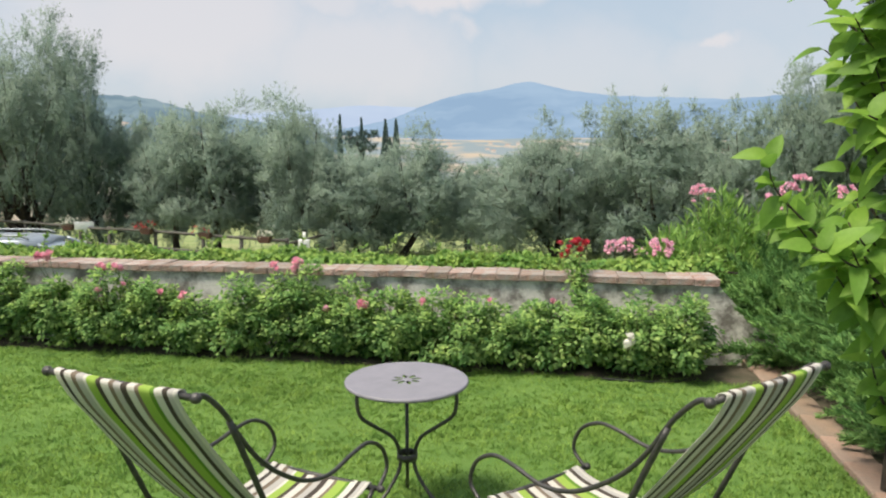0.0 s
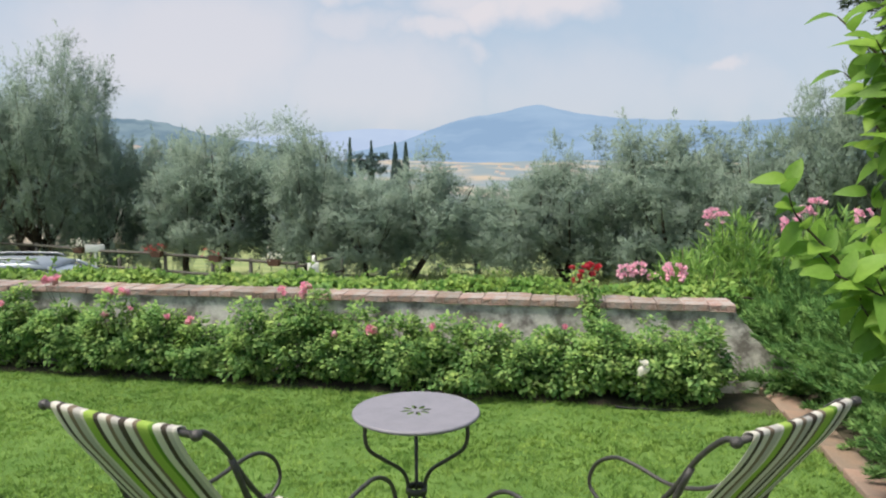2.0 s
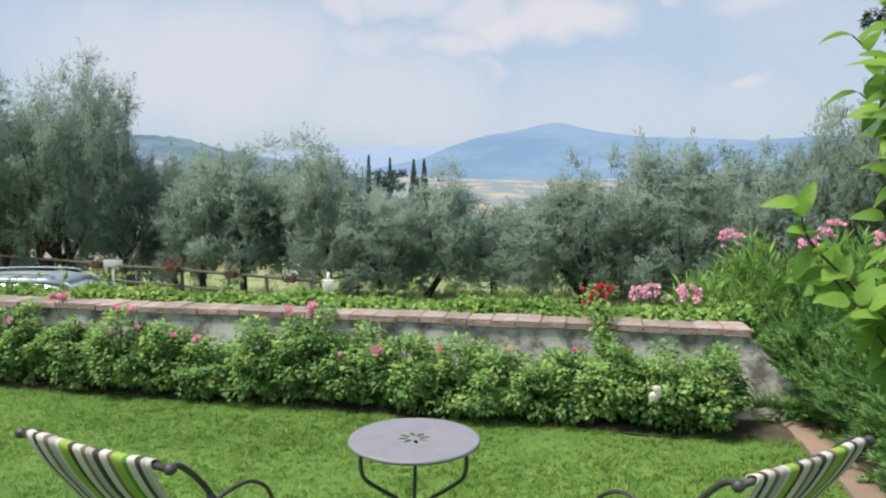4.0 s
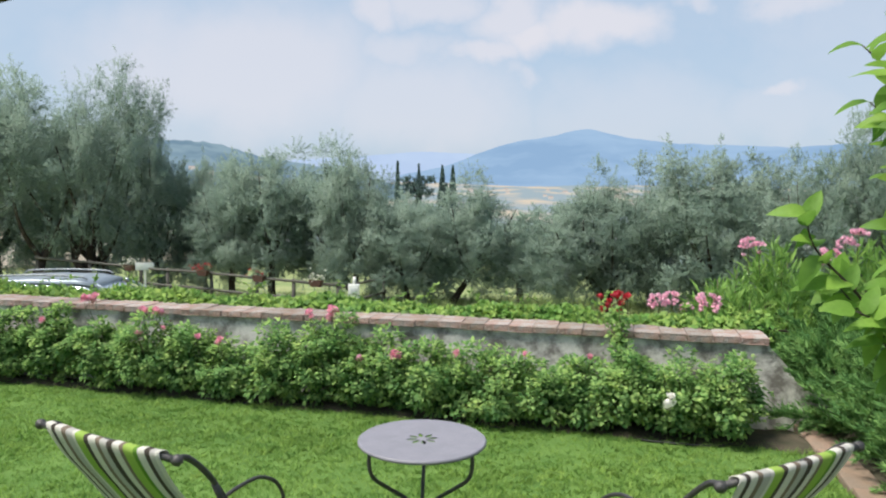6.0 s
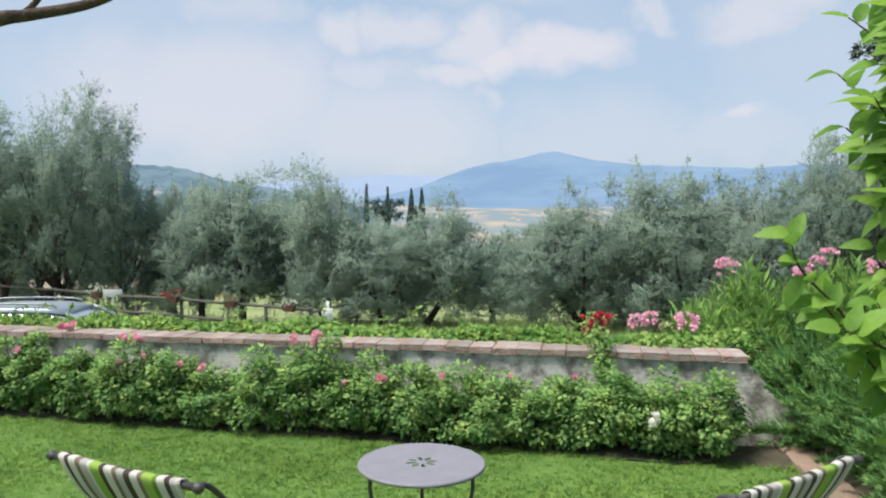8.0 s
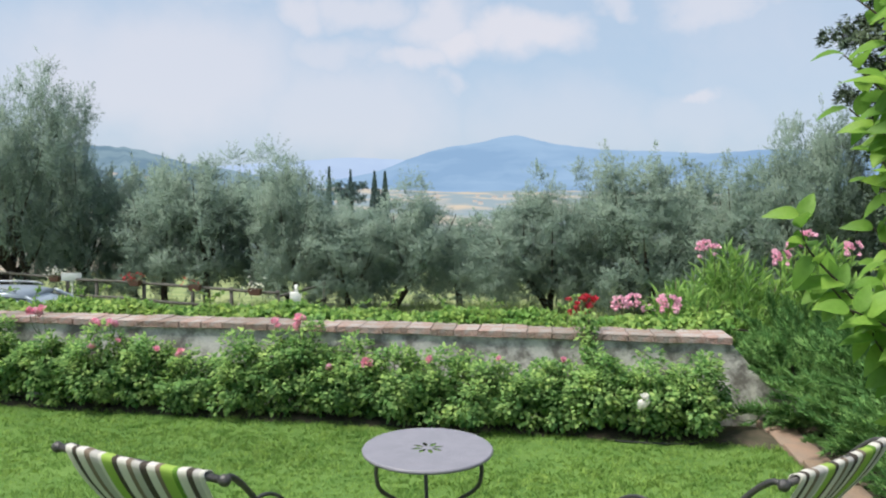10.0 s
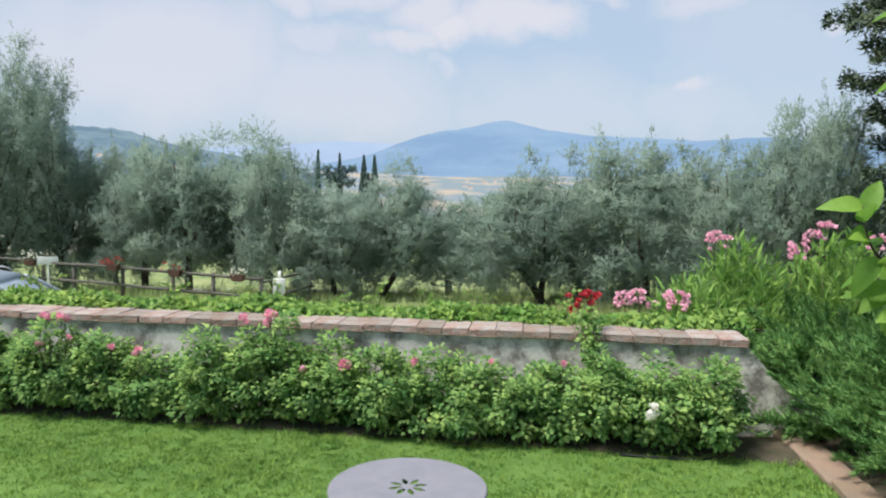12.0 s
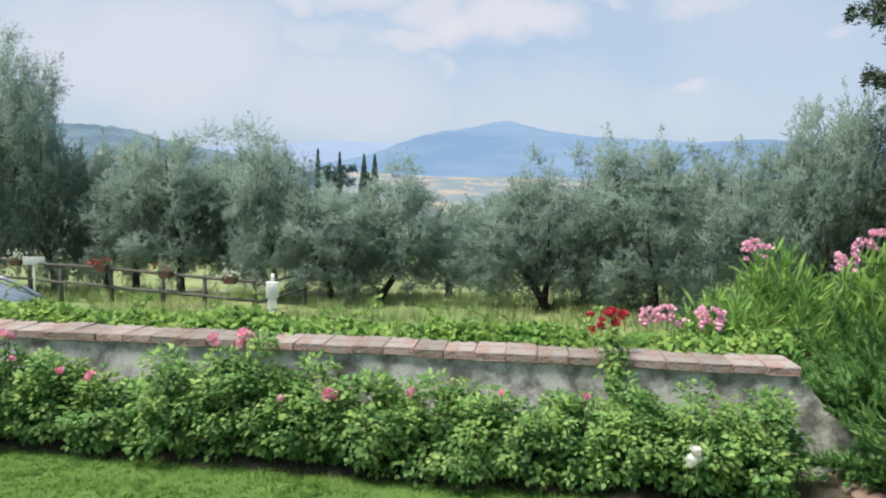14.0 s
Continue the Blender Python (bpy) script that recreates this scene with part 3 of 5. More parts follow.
def deck_chair(m):
    root = empty("deck_chair")
    W = 0.285
    for s in (-1, 1):
        tubes("arm_rail", [(smooth_path([(s * (W + 0.012), u, h) for u, h in RAIL], 6), 0.0088)], IRON, root)
        tubes("leg", [(smooth_path([(s * (W + 0.012), 0.15, 0.955), (s * (W + 0.012), 0.27, 0.72), (s * (W + 0.012), 0.45, 0.36), (s * (W + 0.012), 0.63, 0.0)], 4), 0.0105)], IRON, root)
        tubes("leg", [(smooth_path([(s * (W - 0.012), 1.055, 0.38), (s * (W - 0.012), 0.92, 0.28), (s * (W - 0.012), 0.55, 0.13), (s * (W - 0.012), 0.22, 0.0)], 4), 0.0105)], IRON, root)
        for u, h in ((0, 1.07), (1.06, 0.385)):
            bm = bmesh.new()
            bmesh.ops.create_uvsphere(bm, u_segments=14, v_segments=10, radius=0.0165, matrix=Matrix.Translation((s * (W + 0.024), u, h)) @ Matrix.Diagonal((1.15, 1, 1, 1)))
            part("knob", bm, IRON, root)
    for u, h in ((0, 1.07), (1.06, 0.385)):
        tubes("cross_bar", [([(-W - 0.02, u, h), (W + 0.02, u, h)], 0.011)], IRON, root)
    tubes("cross_bar", [([(-W, 0.625, 0.02), (W, 0.625, 0.02)], 0.009)], IRON, root)
    tubes("cross_bar", [([(-W, 0.225, 0.02), (W, 0.225, 0.02)], 0.009)], IRON, root)
    # sling: cloth wrapped round both bars, hanging in a curve, with thickness
    prof = [(0.012, 1.055), (0.014, 1.075), (0.0, 1.0865), (-0.014, 1.075)] + [(u - 0.013, h - 0.006) for u, h in SLING[1:-1]] + [(1.055, 0.401), (1.07, 0.4), (1.074, 0.385), (1.065, 0.372), (1.05, 0.37)]
    path = smooth_path([(0, u, h) for u, h in prof], 4)
    n = 25
    V, UV, Fc = [], [], []
    for j, p in enumerate(path):
        t = j / (len(path) - 1)
        for i in range(n):
            x = -1 + 2 * i / (n - 1)
            sag = 0.022 * (1 - x * x) * math.sin(math.pi * min(1, max(0, t))) ** 0.8
            edge = 1 - 0.035 * math.sin(math.pi * t)
            V.append((x * (W - 0.025) * edge, p.y + 0.003 * noise.noise((x * 4, t * 7, 1)), p.z - sag + 0.003 * noise.noise((x * 6, t * 9, 2))))
            UV.append((i / (n - 1), t))
    for j in range(len(path) - 1):
        for i in range(n - 1):
            Fc.append((j * n + i, j * n + i + 1, (j + 1) * n + i + 1, (j + 1) * n + i))
    cloth = obj("sling_cloth", V, Fc, CLOTH, root, True, UV)
    cloth["label"] = "striped cream, green and brown canvas sling"
    so = cloth.modifiers.new("thickness", "SOLIDIFY")
    so.thickness = 0.0025
    root.matrix_world = m
    return tagged(root, "wrought-iron deck chair with green and cream striped canvas on the lawn", "deck chair", "deck chairs at the table")


def chair_pose(x, y, yaw):
    return pose(x, y, lawn_z(y + 0.4), 0, 0, yaw) @ pose(0, 0, 0, -2.0, 0, 0)


CHAIR = deck_chair(chair_pose(-0.998, 2.145, -25.2))
copy_thing(CHAIR, chair_pose(1.019, 2.157, 35.4))


def garden_table():
    cx, cy = -0.178, 3.548
    root = empty("garden_table")
    top_h, R = 0.682, 0.305
    # top: a plate pierced with a flower of eight slots, inside a rolled rim
    bm = bmesh.new()
    loops = [[((R - 0.008) * math.cos(2 * math.pi * k / 72), (R - 0.008) * math.sin(2 * math.pi * k / 72)) for k in range(72)]]
    for k in range(8):
        q = 2 * math.pi * (k + 0.25) / 8
        petal = [(0.02, 0), (0.034, 0.009), (0.05, 0.0125), (0.066, 0.009), (0.08, 0), (0.066, -0.009), (0.05, -0.0125), (0.034, -0.009)]
        loops.append([(a * math.cos(q) - b * math.sin(q), a * math.sin(q) + b * math.cos(q)) for a, b in petal])
    edges = []
    for lp in loops:
        vs = [bm.verts.new((x, y, top_h)) for x, y in lp]
        edges += [bm.edges.new((vs[i], vs[(i + 1) % len(vs)])) for i in range(len(vs))]
    bmesh.ops.triangle_fill(bm, edges=edges, use_beauty=True, use_dissolve=False)
    down = bmesh.ops.extrude_face_region(bm, geom=bm.faces[:])
    for v in down["geom"]:
        if isinstance(v, bmesh.types.BMVert):
            v.co.z -= 0.004
    bmesh.ops.recalc_face_normals(bm, faces=bm.faces[:])
    part("tabletop", bm, TABLETOP, root, "round grey painted metal top with flower cut-out", smooth=False)
    ring = [((R - 0.0095) * math.cos(2 * math.pi * k / 72), (R - 0.0095) * math.sin(2 * math.pi * k / 72)) for k in range(73)]
    V, Fc = [], []
    for k, (x, y) in enumerate(ring[:-1]):
        ux, uy = x / (R - 0.0095), y / (R - 0.0095)
        for j in range(10):
            a = 2 * math.pi * j / 10
            V.append((x + ux * 0.0095 * math.cos(a), y + uy * 0.0095 * math.cos(a), top_h - 0.0085 + 0.0098 * math.sin(a)))
            Fc.append((k * 10 + j, (k + 1) % 72 * 10 + j, (k + 1) % 72 * 10 + (j + 1) % 10, k * 10 + (j + 1) % 10))
    obj("rim", V, Fc, TABLETOP, root, True)
    for a in (90, 210, 330):
        q = radians(a)
        prof = [(0.27, top_h - 0.02), (0.272, 0.60), (0.25, 0.535), (0.17, 0.47), (0.075, 0.395), (0.04, 0.29), (0.055, 0.21), (0.13, 0.11), (0.22, 0.045), (0.26, 0.0)]
        tubes("leg", [(smooth_path([(r * math.cos(q), r * math.sin(q), h) for r, h in prof], 6), 0.0095)], IRON, root)
    bm = bmesh.new()
    bmesh.ops.create_cone(bm, cap_ends=False, segments=24, radius1=0.052, radius2=0.052, depth=0.034, matrix=Matrix.Translation((0, 0, 0.29)))
    g = bmesh.ops.solidify(bm, geom=bm.faces[:], thickness=0.007)
    part("ring", bm, IRON, root)
    root.matrix_world = pose(cx, cy, lawn_z(cy), 0, 0, 3)
    tagged(root, "round grey metal garden table on curved iron legs", "garden table")


garden_table()
# ---- planting by the wall ----
def blossom_mesh(name, material, r, petals, seed, spread=1.0):
    """A loose head of cupped petals."""
    rng = np.random.default_rng(seed)
    V, Fc = [], []
    for i in range(petals):
        q = i * 2.4
        el = 1.35 - 1.5 * (i / petals) * spread
        d = Vector((math.cos(q) * math.cos(el), math.sin(q) * math.cos(el), math.sin(el)))
        s = d.cross(Vector((0, 0, 1))).normalized() if abs(d.z) < 0.99 else Vector((1, 0, 0))
        u = s.cross(d)
        k = r * rng.uniform(0.85, 1.15)
        o = d * r * 0.15
        b = len(V)
        V += [o, o + d * k * 0.6 + s * k * 0.45 + u * k * 0.1, o + d * k * 1.0 + s * k * 0.25 + u * k * 0.28, o + d * k * 1.0 - s * k * 0.25 + u * k * 0.28, o + d * k * 0.6 - s * k * 0.45 + u * k * 0.1, o + d * k * 0.62 - u * k * 0.06]
        Fc += [(b, b + 1, b + 5), (b + 1, b + 2, b + 5), (b + 2, b + 3, b + 5), (b + 3, b + 4, b + 5), (b + 4, b, b + 5)]
    me = bpy.data.meshes.new(name)
    me.from_pydata([tuple(v) for v in V], [], Fc)
    me.materials.append(material)
    me.shade_smooth()
    return me


PINK_ROSE = [blossom_mesh("rose_blossom", PINK, 0.034, 17, s) for s in range(3)]
WHITE_ROSE = blossom_mesh("rose_blossom", WHITEP, 0.042, 22, 9)
RED_ROSE = [blossom_mesh("rose_blossom", RED, 0.036, 17, s + 20) for s in range(2)]


def rose_bush(x, y, w, d, top, seed, label="leafy green rose bush in the bed below the wall"):
    """Arching canes, each ending in a spray of oval leaves, with dark gaps between the sprays."""
    rng = np.random.default_rng(seed)
    z0 = lawn_z(y) + 0.03
    root = empty("rose_bush", pose(x, y, z0))
    h = top - z0
    P, D, U, O, items = [], [], [], [], []
    n = int(60 * (w / 0.3) * (h / 0.6))
    for i in range(n):
        q, el = i * 2.4 + rng.uniform(-0.5, 0.5), np.arcsin(rng.uniform(-0.85, 1.0))
        o = np.array([math.cos(q) * math.cos(el), math.sin(q) * math.cos(el), math.sin(el)])
        rad = rng.uniform(0.72, 1.0) * (1 + 0.16 * math.sin(q * 3 + seed) + 0.10 * math.sin(q * 5 + el * 4 + seed * 2))
        c = o * rad * np.array([w * 0.98, d * 0.9, h * 0.47]) + np.array([0, 0, h * 0.47])
        if el > 0.75 and rng.uniform() < 0.45:
            c[2] += rng.uniform(0.02, 0.14)
        c[2] = max(c[2], 0.05)
        if i % 2 == 0:
            items.append((smooth_path([(0.03 * o[0], 0.03 * o[1], -0.03), tuple(c * np.array([0.45, 0.45, 0.62])), tuple(c * np.array([0.96, 0.96, 0.97]))], 3), [0.0055, 0.005, 0.0045, 0.004, 0.0035, 0.003, 0.002]))
        m = int(rng.uniform(44, 72))
        v = unit(rng.normal(0, 1, (m, 3)))
        size = rng.uniform(0.065, 0.11)
        P.append(c[None] + v * (rng.uniform(0.2, 1, (m, 1)) ** 0.5) * size * np.array([[1.15, 1.15, 0.75]]))
        D.append(v * np.array([[1, 1, 0.35]]) + o[None] * 0.5 + np.array([[0, 0, -0.15]]) + rng.normal(0, 0.3, (m, 3)))
        U.append(np.array([[0, 0, 0.9]]) + o[None] * 0.6 + rng.normal(0, 0.38, (m, 3)))
        O.append(v * 0.75 + o[None] * 0.5 + np.array([[0, 0, 0.25]]))
    m = int(n * 10)
    v = rng.normal(0, 1, (m, 3))
    v = unit(v) * rng.uniform(0.1, 0.75, (m, 1))
    P.append(v * np.array([[w, d * 0.85, h * 0.45]]) + np.array([[0, 0, h * 0.45]]))
    D.append(v + rng.normal(0, 0.5, (m, 3)))
    U.append(np.array([[0, 0, 1.0]]) + rng.normal(0, 0.5, (m, 3)))
    O.append(v + np.array([[0, 0, 0.2]]))
    P, D, U, O = np.concatenate(P), np.concatenate(D), np.concatenate(U), np.concatenate(O)
    keep = P[:, 2] > 0.03
    oval_leaves("foliage", P[keep], D[keep], U[keep], O[keep], 0.046, 0.028, ROSE_LEAF, root, rng, 0.6)
    tubes("stem", items, STEM, root, 5)
    return tagged(root, label, "rose bush", "rose bushes along the wall")


# x along the bed and the height of the top of each bush
BUSHES = [(-6.6, 0.42), (-6.0, 0.45), (-5.4, 0.42), (-4.85, 0.40), (-4.3, 0.42), (-3.75, 0.46), (-3.2, 0.44), (-2.75, 0.36), (-2.3, 0.30), (-1.8, 0.40), (-1.3, 0.49), (-0.88, 0.46), (-0.47, 0.36),
          (-0.1, 0.26), (0.26, 0.33), (0.60, 0.22), (0.92, 0.24), (1.24, 0.40), (1.64, 0.35), (1.98, 0.36)]
BUSH_OBS = []
for i, (bx, top) in enumerate(BUSHES):
    by = (bed_y(bx) + wall_y(bx)) / 2 - 0.05 + (-0.03, 0.03, 0.0)[i % 3]
    lab = "leafy green rose bush in the bed below the wall"
    if bx == 1.24:
        lab = "rose bush with a tall shoot of red blossoms against the wall"
    elif bx == 1.64:
        lab = "rose bush with one white bloom below the wall"
    BUSH_OBS.append((bx, rose_bush(bx, by, (0.31, 0.28, 0.34, 0.29)[i % 4], (wall_y(bx) - bed_y(bx)) / 2 + 0.03, top + (0.0, 0.02, -0.02)[i % 3], 100 + i, lab)))


def bloom(x, y, z, mesh, size=1.0, seed=0, label="pink rose blossom"):
    """A blossom on its stalk, held by the nearest bush."""
    bush = min(BUSH_OBS, key=lambda b: abs(b[0] - x))[1]
    ob = new("rose_blossom", mesh)
    ob.parent = bush
    rr = random.Random(seed)
    ob.matrix_world = pose(x, y, z, rr.uniform(20, 70), rr.uniform(-30, 30), rr.uniform(0, 360)) @ Matrix.Diagonal((size, size, size, 1))
    ob["label"] = label
    o = bush.matrix_world.translation
    st = tubes("flower_stalk", [(smooth_path([((x - o.x) * 0.75, (y - o.y) * 0.6 + 0.05, z - o.z - 0.22), ((x - o.x) * 0.95, (y - o.y) * 0.9, z - o.z - 0.1), (x - o.x, y - o.y, z - o.z)], 3), 0.0025)], STEM, bush, 5)


PINKS = [(-3.86, 7.20, 0.58, 1.5), (-3.80, 7.22, 0.61, 1.3), (-3.91, 7.2, 0.60, 1.2), (-3.27, 7.08, 0.51, 1.2), (-3.23, 7.05, 0.50, 1.1), (-3.10, 7.05, 0.515, 1.2), (-3.06, 7.03, 0.50, 1.0), (-3.2, 6.98, 0.29, 1.1), (-2.98, 7.0, 0.35, 0.8),
         (-2.59, 6.88, 0.30, 0.9), (-2.38, 6.84, 0.25, 1.0), (-2.36, 6.84, 0.29, 0.9), (-1.52, 6.72, 0.575, 1.3), (-1.49, 6.7, 0.545, 1.0), (-1.31, 6.70, 0.61, 1.4), (-1.31, 6.68, 0.555, 1.3), (-1.28, 6.68, 0.60, 1.1), (-0.71, 6.56, 0.25, 1.35),
         (-0.69, 6.55, 0.22, 1.1), (-1.02, 6.58, 0.20, 1.0), (-0.16, 6.46, 0.30, 1.15), (0.40, 6.34, 0.33, 0.8), (0.91, 6.26, 0.35, 0.7), (-4.33, 7.28, 0.35, 1.0)]
for i, (x, y, z, s) in enumerate(PINKS):
    y -= 0.16 if z < 0.4 else 0.06
    z += 0.045 if z < 0.4 else 0.02
    bloom(x, y, z, PINK_ROSE[i % 3], s, i)
bloom(1.485, 5.76, 0.095, WHITE_ROSE, 1.25, 50, "white rose bloom")
bloom(1.475, 5.77, 0.165, WHITE_ROSE, 0.85, 51, "white rose bloom")
rr = random.Random(77)
for i in range(12):
    bloom(1.17 + rr.gauss(0, 0.055), 6.74 + rr.gauss(0, 0.03), 0.76 + (rr.uniform(0.02, 0.07) if i < 7 else rr.uniform(-0.1, 0.0)), RED_ROSE[i % 2], rr.uniform(0.7, 1.1), i + 60, "red rose blossom")


def rose_shoot():
    bush = min(BUSH_OBS, key=lambda b: abs(b[0] - 1.22))[1]
    rng = np.random.default_rng(5)
    o = bush.matrix_world.translation
    n = 330
    t = rng.uniform(0, 1.08, n)
    pos = np.stack([1.21 - o.x - 0.03 * t + rng.normal(0, 0.042, n), 6.52 - o.y + 0.16 * np.clip(t - 0.6, 0, 1) + rng.normal(0, 0.03, n), 0.22 - o.z + 0.46 * t], 1)
    oval_leaves("shoot_leaves", pos, rng.normal(0, 1, (n, 3)), np.array([[0, -0.3, 1.0]]) + rng.normal(0, 0.4, (n, 3)), np.array([[0, -0.6, 0.5]]) + rng.normal(0, 0.3, (n, 3)), 0.05, 0.032, ROSE_LEAF, bush, rng)
    tubes("stem", [(smooth_path([(0, 0.05, 0.3), (0.0, 6.52 - o.y, 0.3 - o.z), (-0.01, 6.56 - o.y, 0.56 - o.z), (-0.02, 6.76 - o.y, 0.72 - o.z)], 4), 0.005)], STEM, bush, 6)


rose_shoot()


def ivy_strip():
    rng = np.random.default_rng(31)
    root = empty("ivy_hedge", pose(0, 0, 0.3))
    n = 17000
    x = rng.uniform(-9.4, 2.6, n)
    v = rng.uniform(0, 1, n)
    hump = 0.05 * np.sin(x * 3.1) + 0.035 * np.sin(x * 7.7 + 1)
    z = 0.50 + (0.085 + hump * 0.7) * np.sin(np.clip(v * 1.25, 0, 1) * np.pi) ** 0.6 - rng.uniform(0, 1, n) ** 2 * 0.12 - 0.3
    off = 0.33 + 0.04 * np.sin(x * 4.3) * np.sin(x * 1.7) + v * 0.55
    y = 6.80 - 0.155 * x + off
    pos = np.stack([x, y, z], 1)
    d = rng.normal(0, 1, (n, 3)) + np.array([[0, -0.7, 0.1]])
    up = np.array([[0, -0.45, 0.9]]) + rng.normal(0, 0.4, (n, 3))
    oval_leaves("foliage", pos, d, up, np.array([[0, -0.5, 0.8]]) + rng.normal(0, 0.35, (n, 3)), 0.058, 0.048, IVY, root, rng, 0.3)
    items = []
    tip_pos, tip_dir = [], []
    for i in range(26):
        x0 = rng.uniform(-6, 2.6)
        y0 = 6.80 - 0.155 * x0 + rng.uniform(0.42, 0.75)
        hgt, ln = rng.uniform(0.08, 0.22), rng.uniform(-0.25, 0.3)
        p = smooth_path([(x0, y0, 0.22), (x0 + ln * 0.4, y0, 0.28 + hgt * 0.6), (x0 + ln, y0, 0.28 + hgt)], 4)
        items.append((p, 0.003))
        for q in p:
            for _ in range(2):
                tip_pos.append(tuple(q))
                tip_dir.append(rng.normal(0, 1, 3))
    leaves("tendril_leaves", np.array(tip_pos), np.array(tip_dir), 0.05, 0.034, IVY, root, rng)
    tubes("tendril", items, STEM, root, 4)
    # woody runners rooted on the top of the wall
    runs = [(smooth_path([(xx, 6.98 - 0.155 * xx + 0.28, 0.17), (xx + 0.4, 6.98 - 0.155 * xx + 0.4, 0.22), (xx + 0.9, 6.98 - 0.155 * xx + 0.3, 0.17)], 4), 0.01) for xx in np.arange(-9.3, 2.2, 0.8)]
    tubes("runner", runs, BARK, root, 5)
    tagged(root, "low band of yellow-green ivy creeping along the wall top", "ivy", kind="stuff")


ivy_strip()


def juniper(x, y, r, h, seed, lean=(-0.5, -0.25)):
    """Arching plumes, each a spine with flat side sprays that shorten towards a nodding tip."""
    rng = np.random.default_rng(seed)
    z0 = lawn_z(y) - 0.02
    root = empty("juniper_shrub", pose(x, y, z0))
    P, D, Nn, items = [], [], [], []
    for i in range(125):
        q = i * 2.4 + rng.uniform(-0.4, 0.4)
        el = math.asin(rng.uniform(0.08, 0.98))
        out = np.array([math.cos(q) * math.cos(el), math.sin(q) * math.cos(el), math.sin(el)])
        reach = rng.uniform(0.45, 1.0) ** 0.5 * (1 + 0.15 * math.sin(q * 3 + seed))
        a = out * np.array([r, r, h]) * reach * 0.82
        d = out * 0.75 + np.array([lean[0], lean[1] * 0.6, 0.34]) + rng.normal(0, 0.16, 3)
        d /= np.linalg.norm(d)
        L = rng.uniform(0.28, 0.52)
        across = np.cross(d, np.array([0, 0, 1.0]) + rng.normal(0, 0.35, 3))
        across /= np.linalg.norm(across)
        face = np.cross(across, d)
        if i % 5 == 0:
            items.append((smooth_path([(0, 0, 0.02), tuple(a * 0.5 + np.array([0, 0, 0.03])), tuple(a)], 3), [0.012, 0.010, 0.009, 0.008, 0.006, 0.005, 0.003]))
        k, per = 24, 8
        t = np.linspace(0.0, 1.0, k)
        spine = a[None] + d[None] * (t * L)[:, None] + np.array([[0, 0, -0.16]]) * (t ** 2 * L)[:, None]
        sgn = np.where(np.arange(k) % 2 == 0, 1.0, -1.0)
        sd = unit(d[None] * 0.9 + across[None] * (sgn * rng.uniform(0.2, 0.55, k) * (1.08 - t))[:, None] + face[None] * rng.normal(0.08, 0.28, k)[:, None])
        sl = (0.13 * (1.05 - t) + 0.04) * rng.uniform(0.7, 1.25, k)
        u = np.tile(np.linspace(0.0, 1.0, per), k)
        sp, dd, ll = np.repeat(spine, per, 0), np.repeat(sd, per, 0), np.repeat(sl, per)
        P.append(sp + dd * (u * ll)[:, None] + rng.normal(0, 0.005, (k * per, 3)))
        D.append(dd + rng.normal(0, 0.30, (k * per, 3)))
        Nn.append(face[None] * np.sign(face[2] + 1e-3) * 0.6 + out[None] * 0.55 + rng.normal(0, 0.28, (k * per, 3)))
    needles("foliage", np.concatenate(P), np.concatenate(D), np.concatenate(Nn), 0.054, 0.015, JUNIPER, root, rng)
    tubes("branch", items, BARK, root, 5)
    return tagged(root, "spreading feathery green juniper shrub beside the kerb", "juniper", "junipers along the kerb")


for i, (x, y, r, h) in enumerate([(3.06, 6.5, 0.5, 0.90), (3.85, 6.7, 0.6, 1.1), (3.08, 5.55, 0.58, 1.0), (3.1, 4.75, 0.62, 0.85), (2.95, 3.95, 0.62, 0.58), (2.72, 3.1, 0.6, 0.5), (3.7, 6.0, 0.7, 1.22), (3.8, 5.0, 0.7, 1.05),
                                  (3.75, 4.0, 0.65, 0.85), (3.1, 7.0, 0.5, 0.85), (2.4, 2.2, 0.55, 0.5)]):
    juniper(x + (0.10 if y > 6.3 else 0.21), y, r, h, 300 + i)


OLE_HEAD = [blossom_mesh("flower", PALEPINK, 0.028, 7, s + 40, 0.9) for s in range(2)]


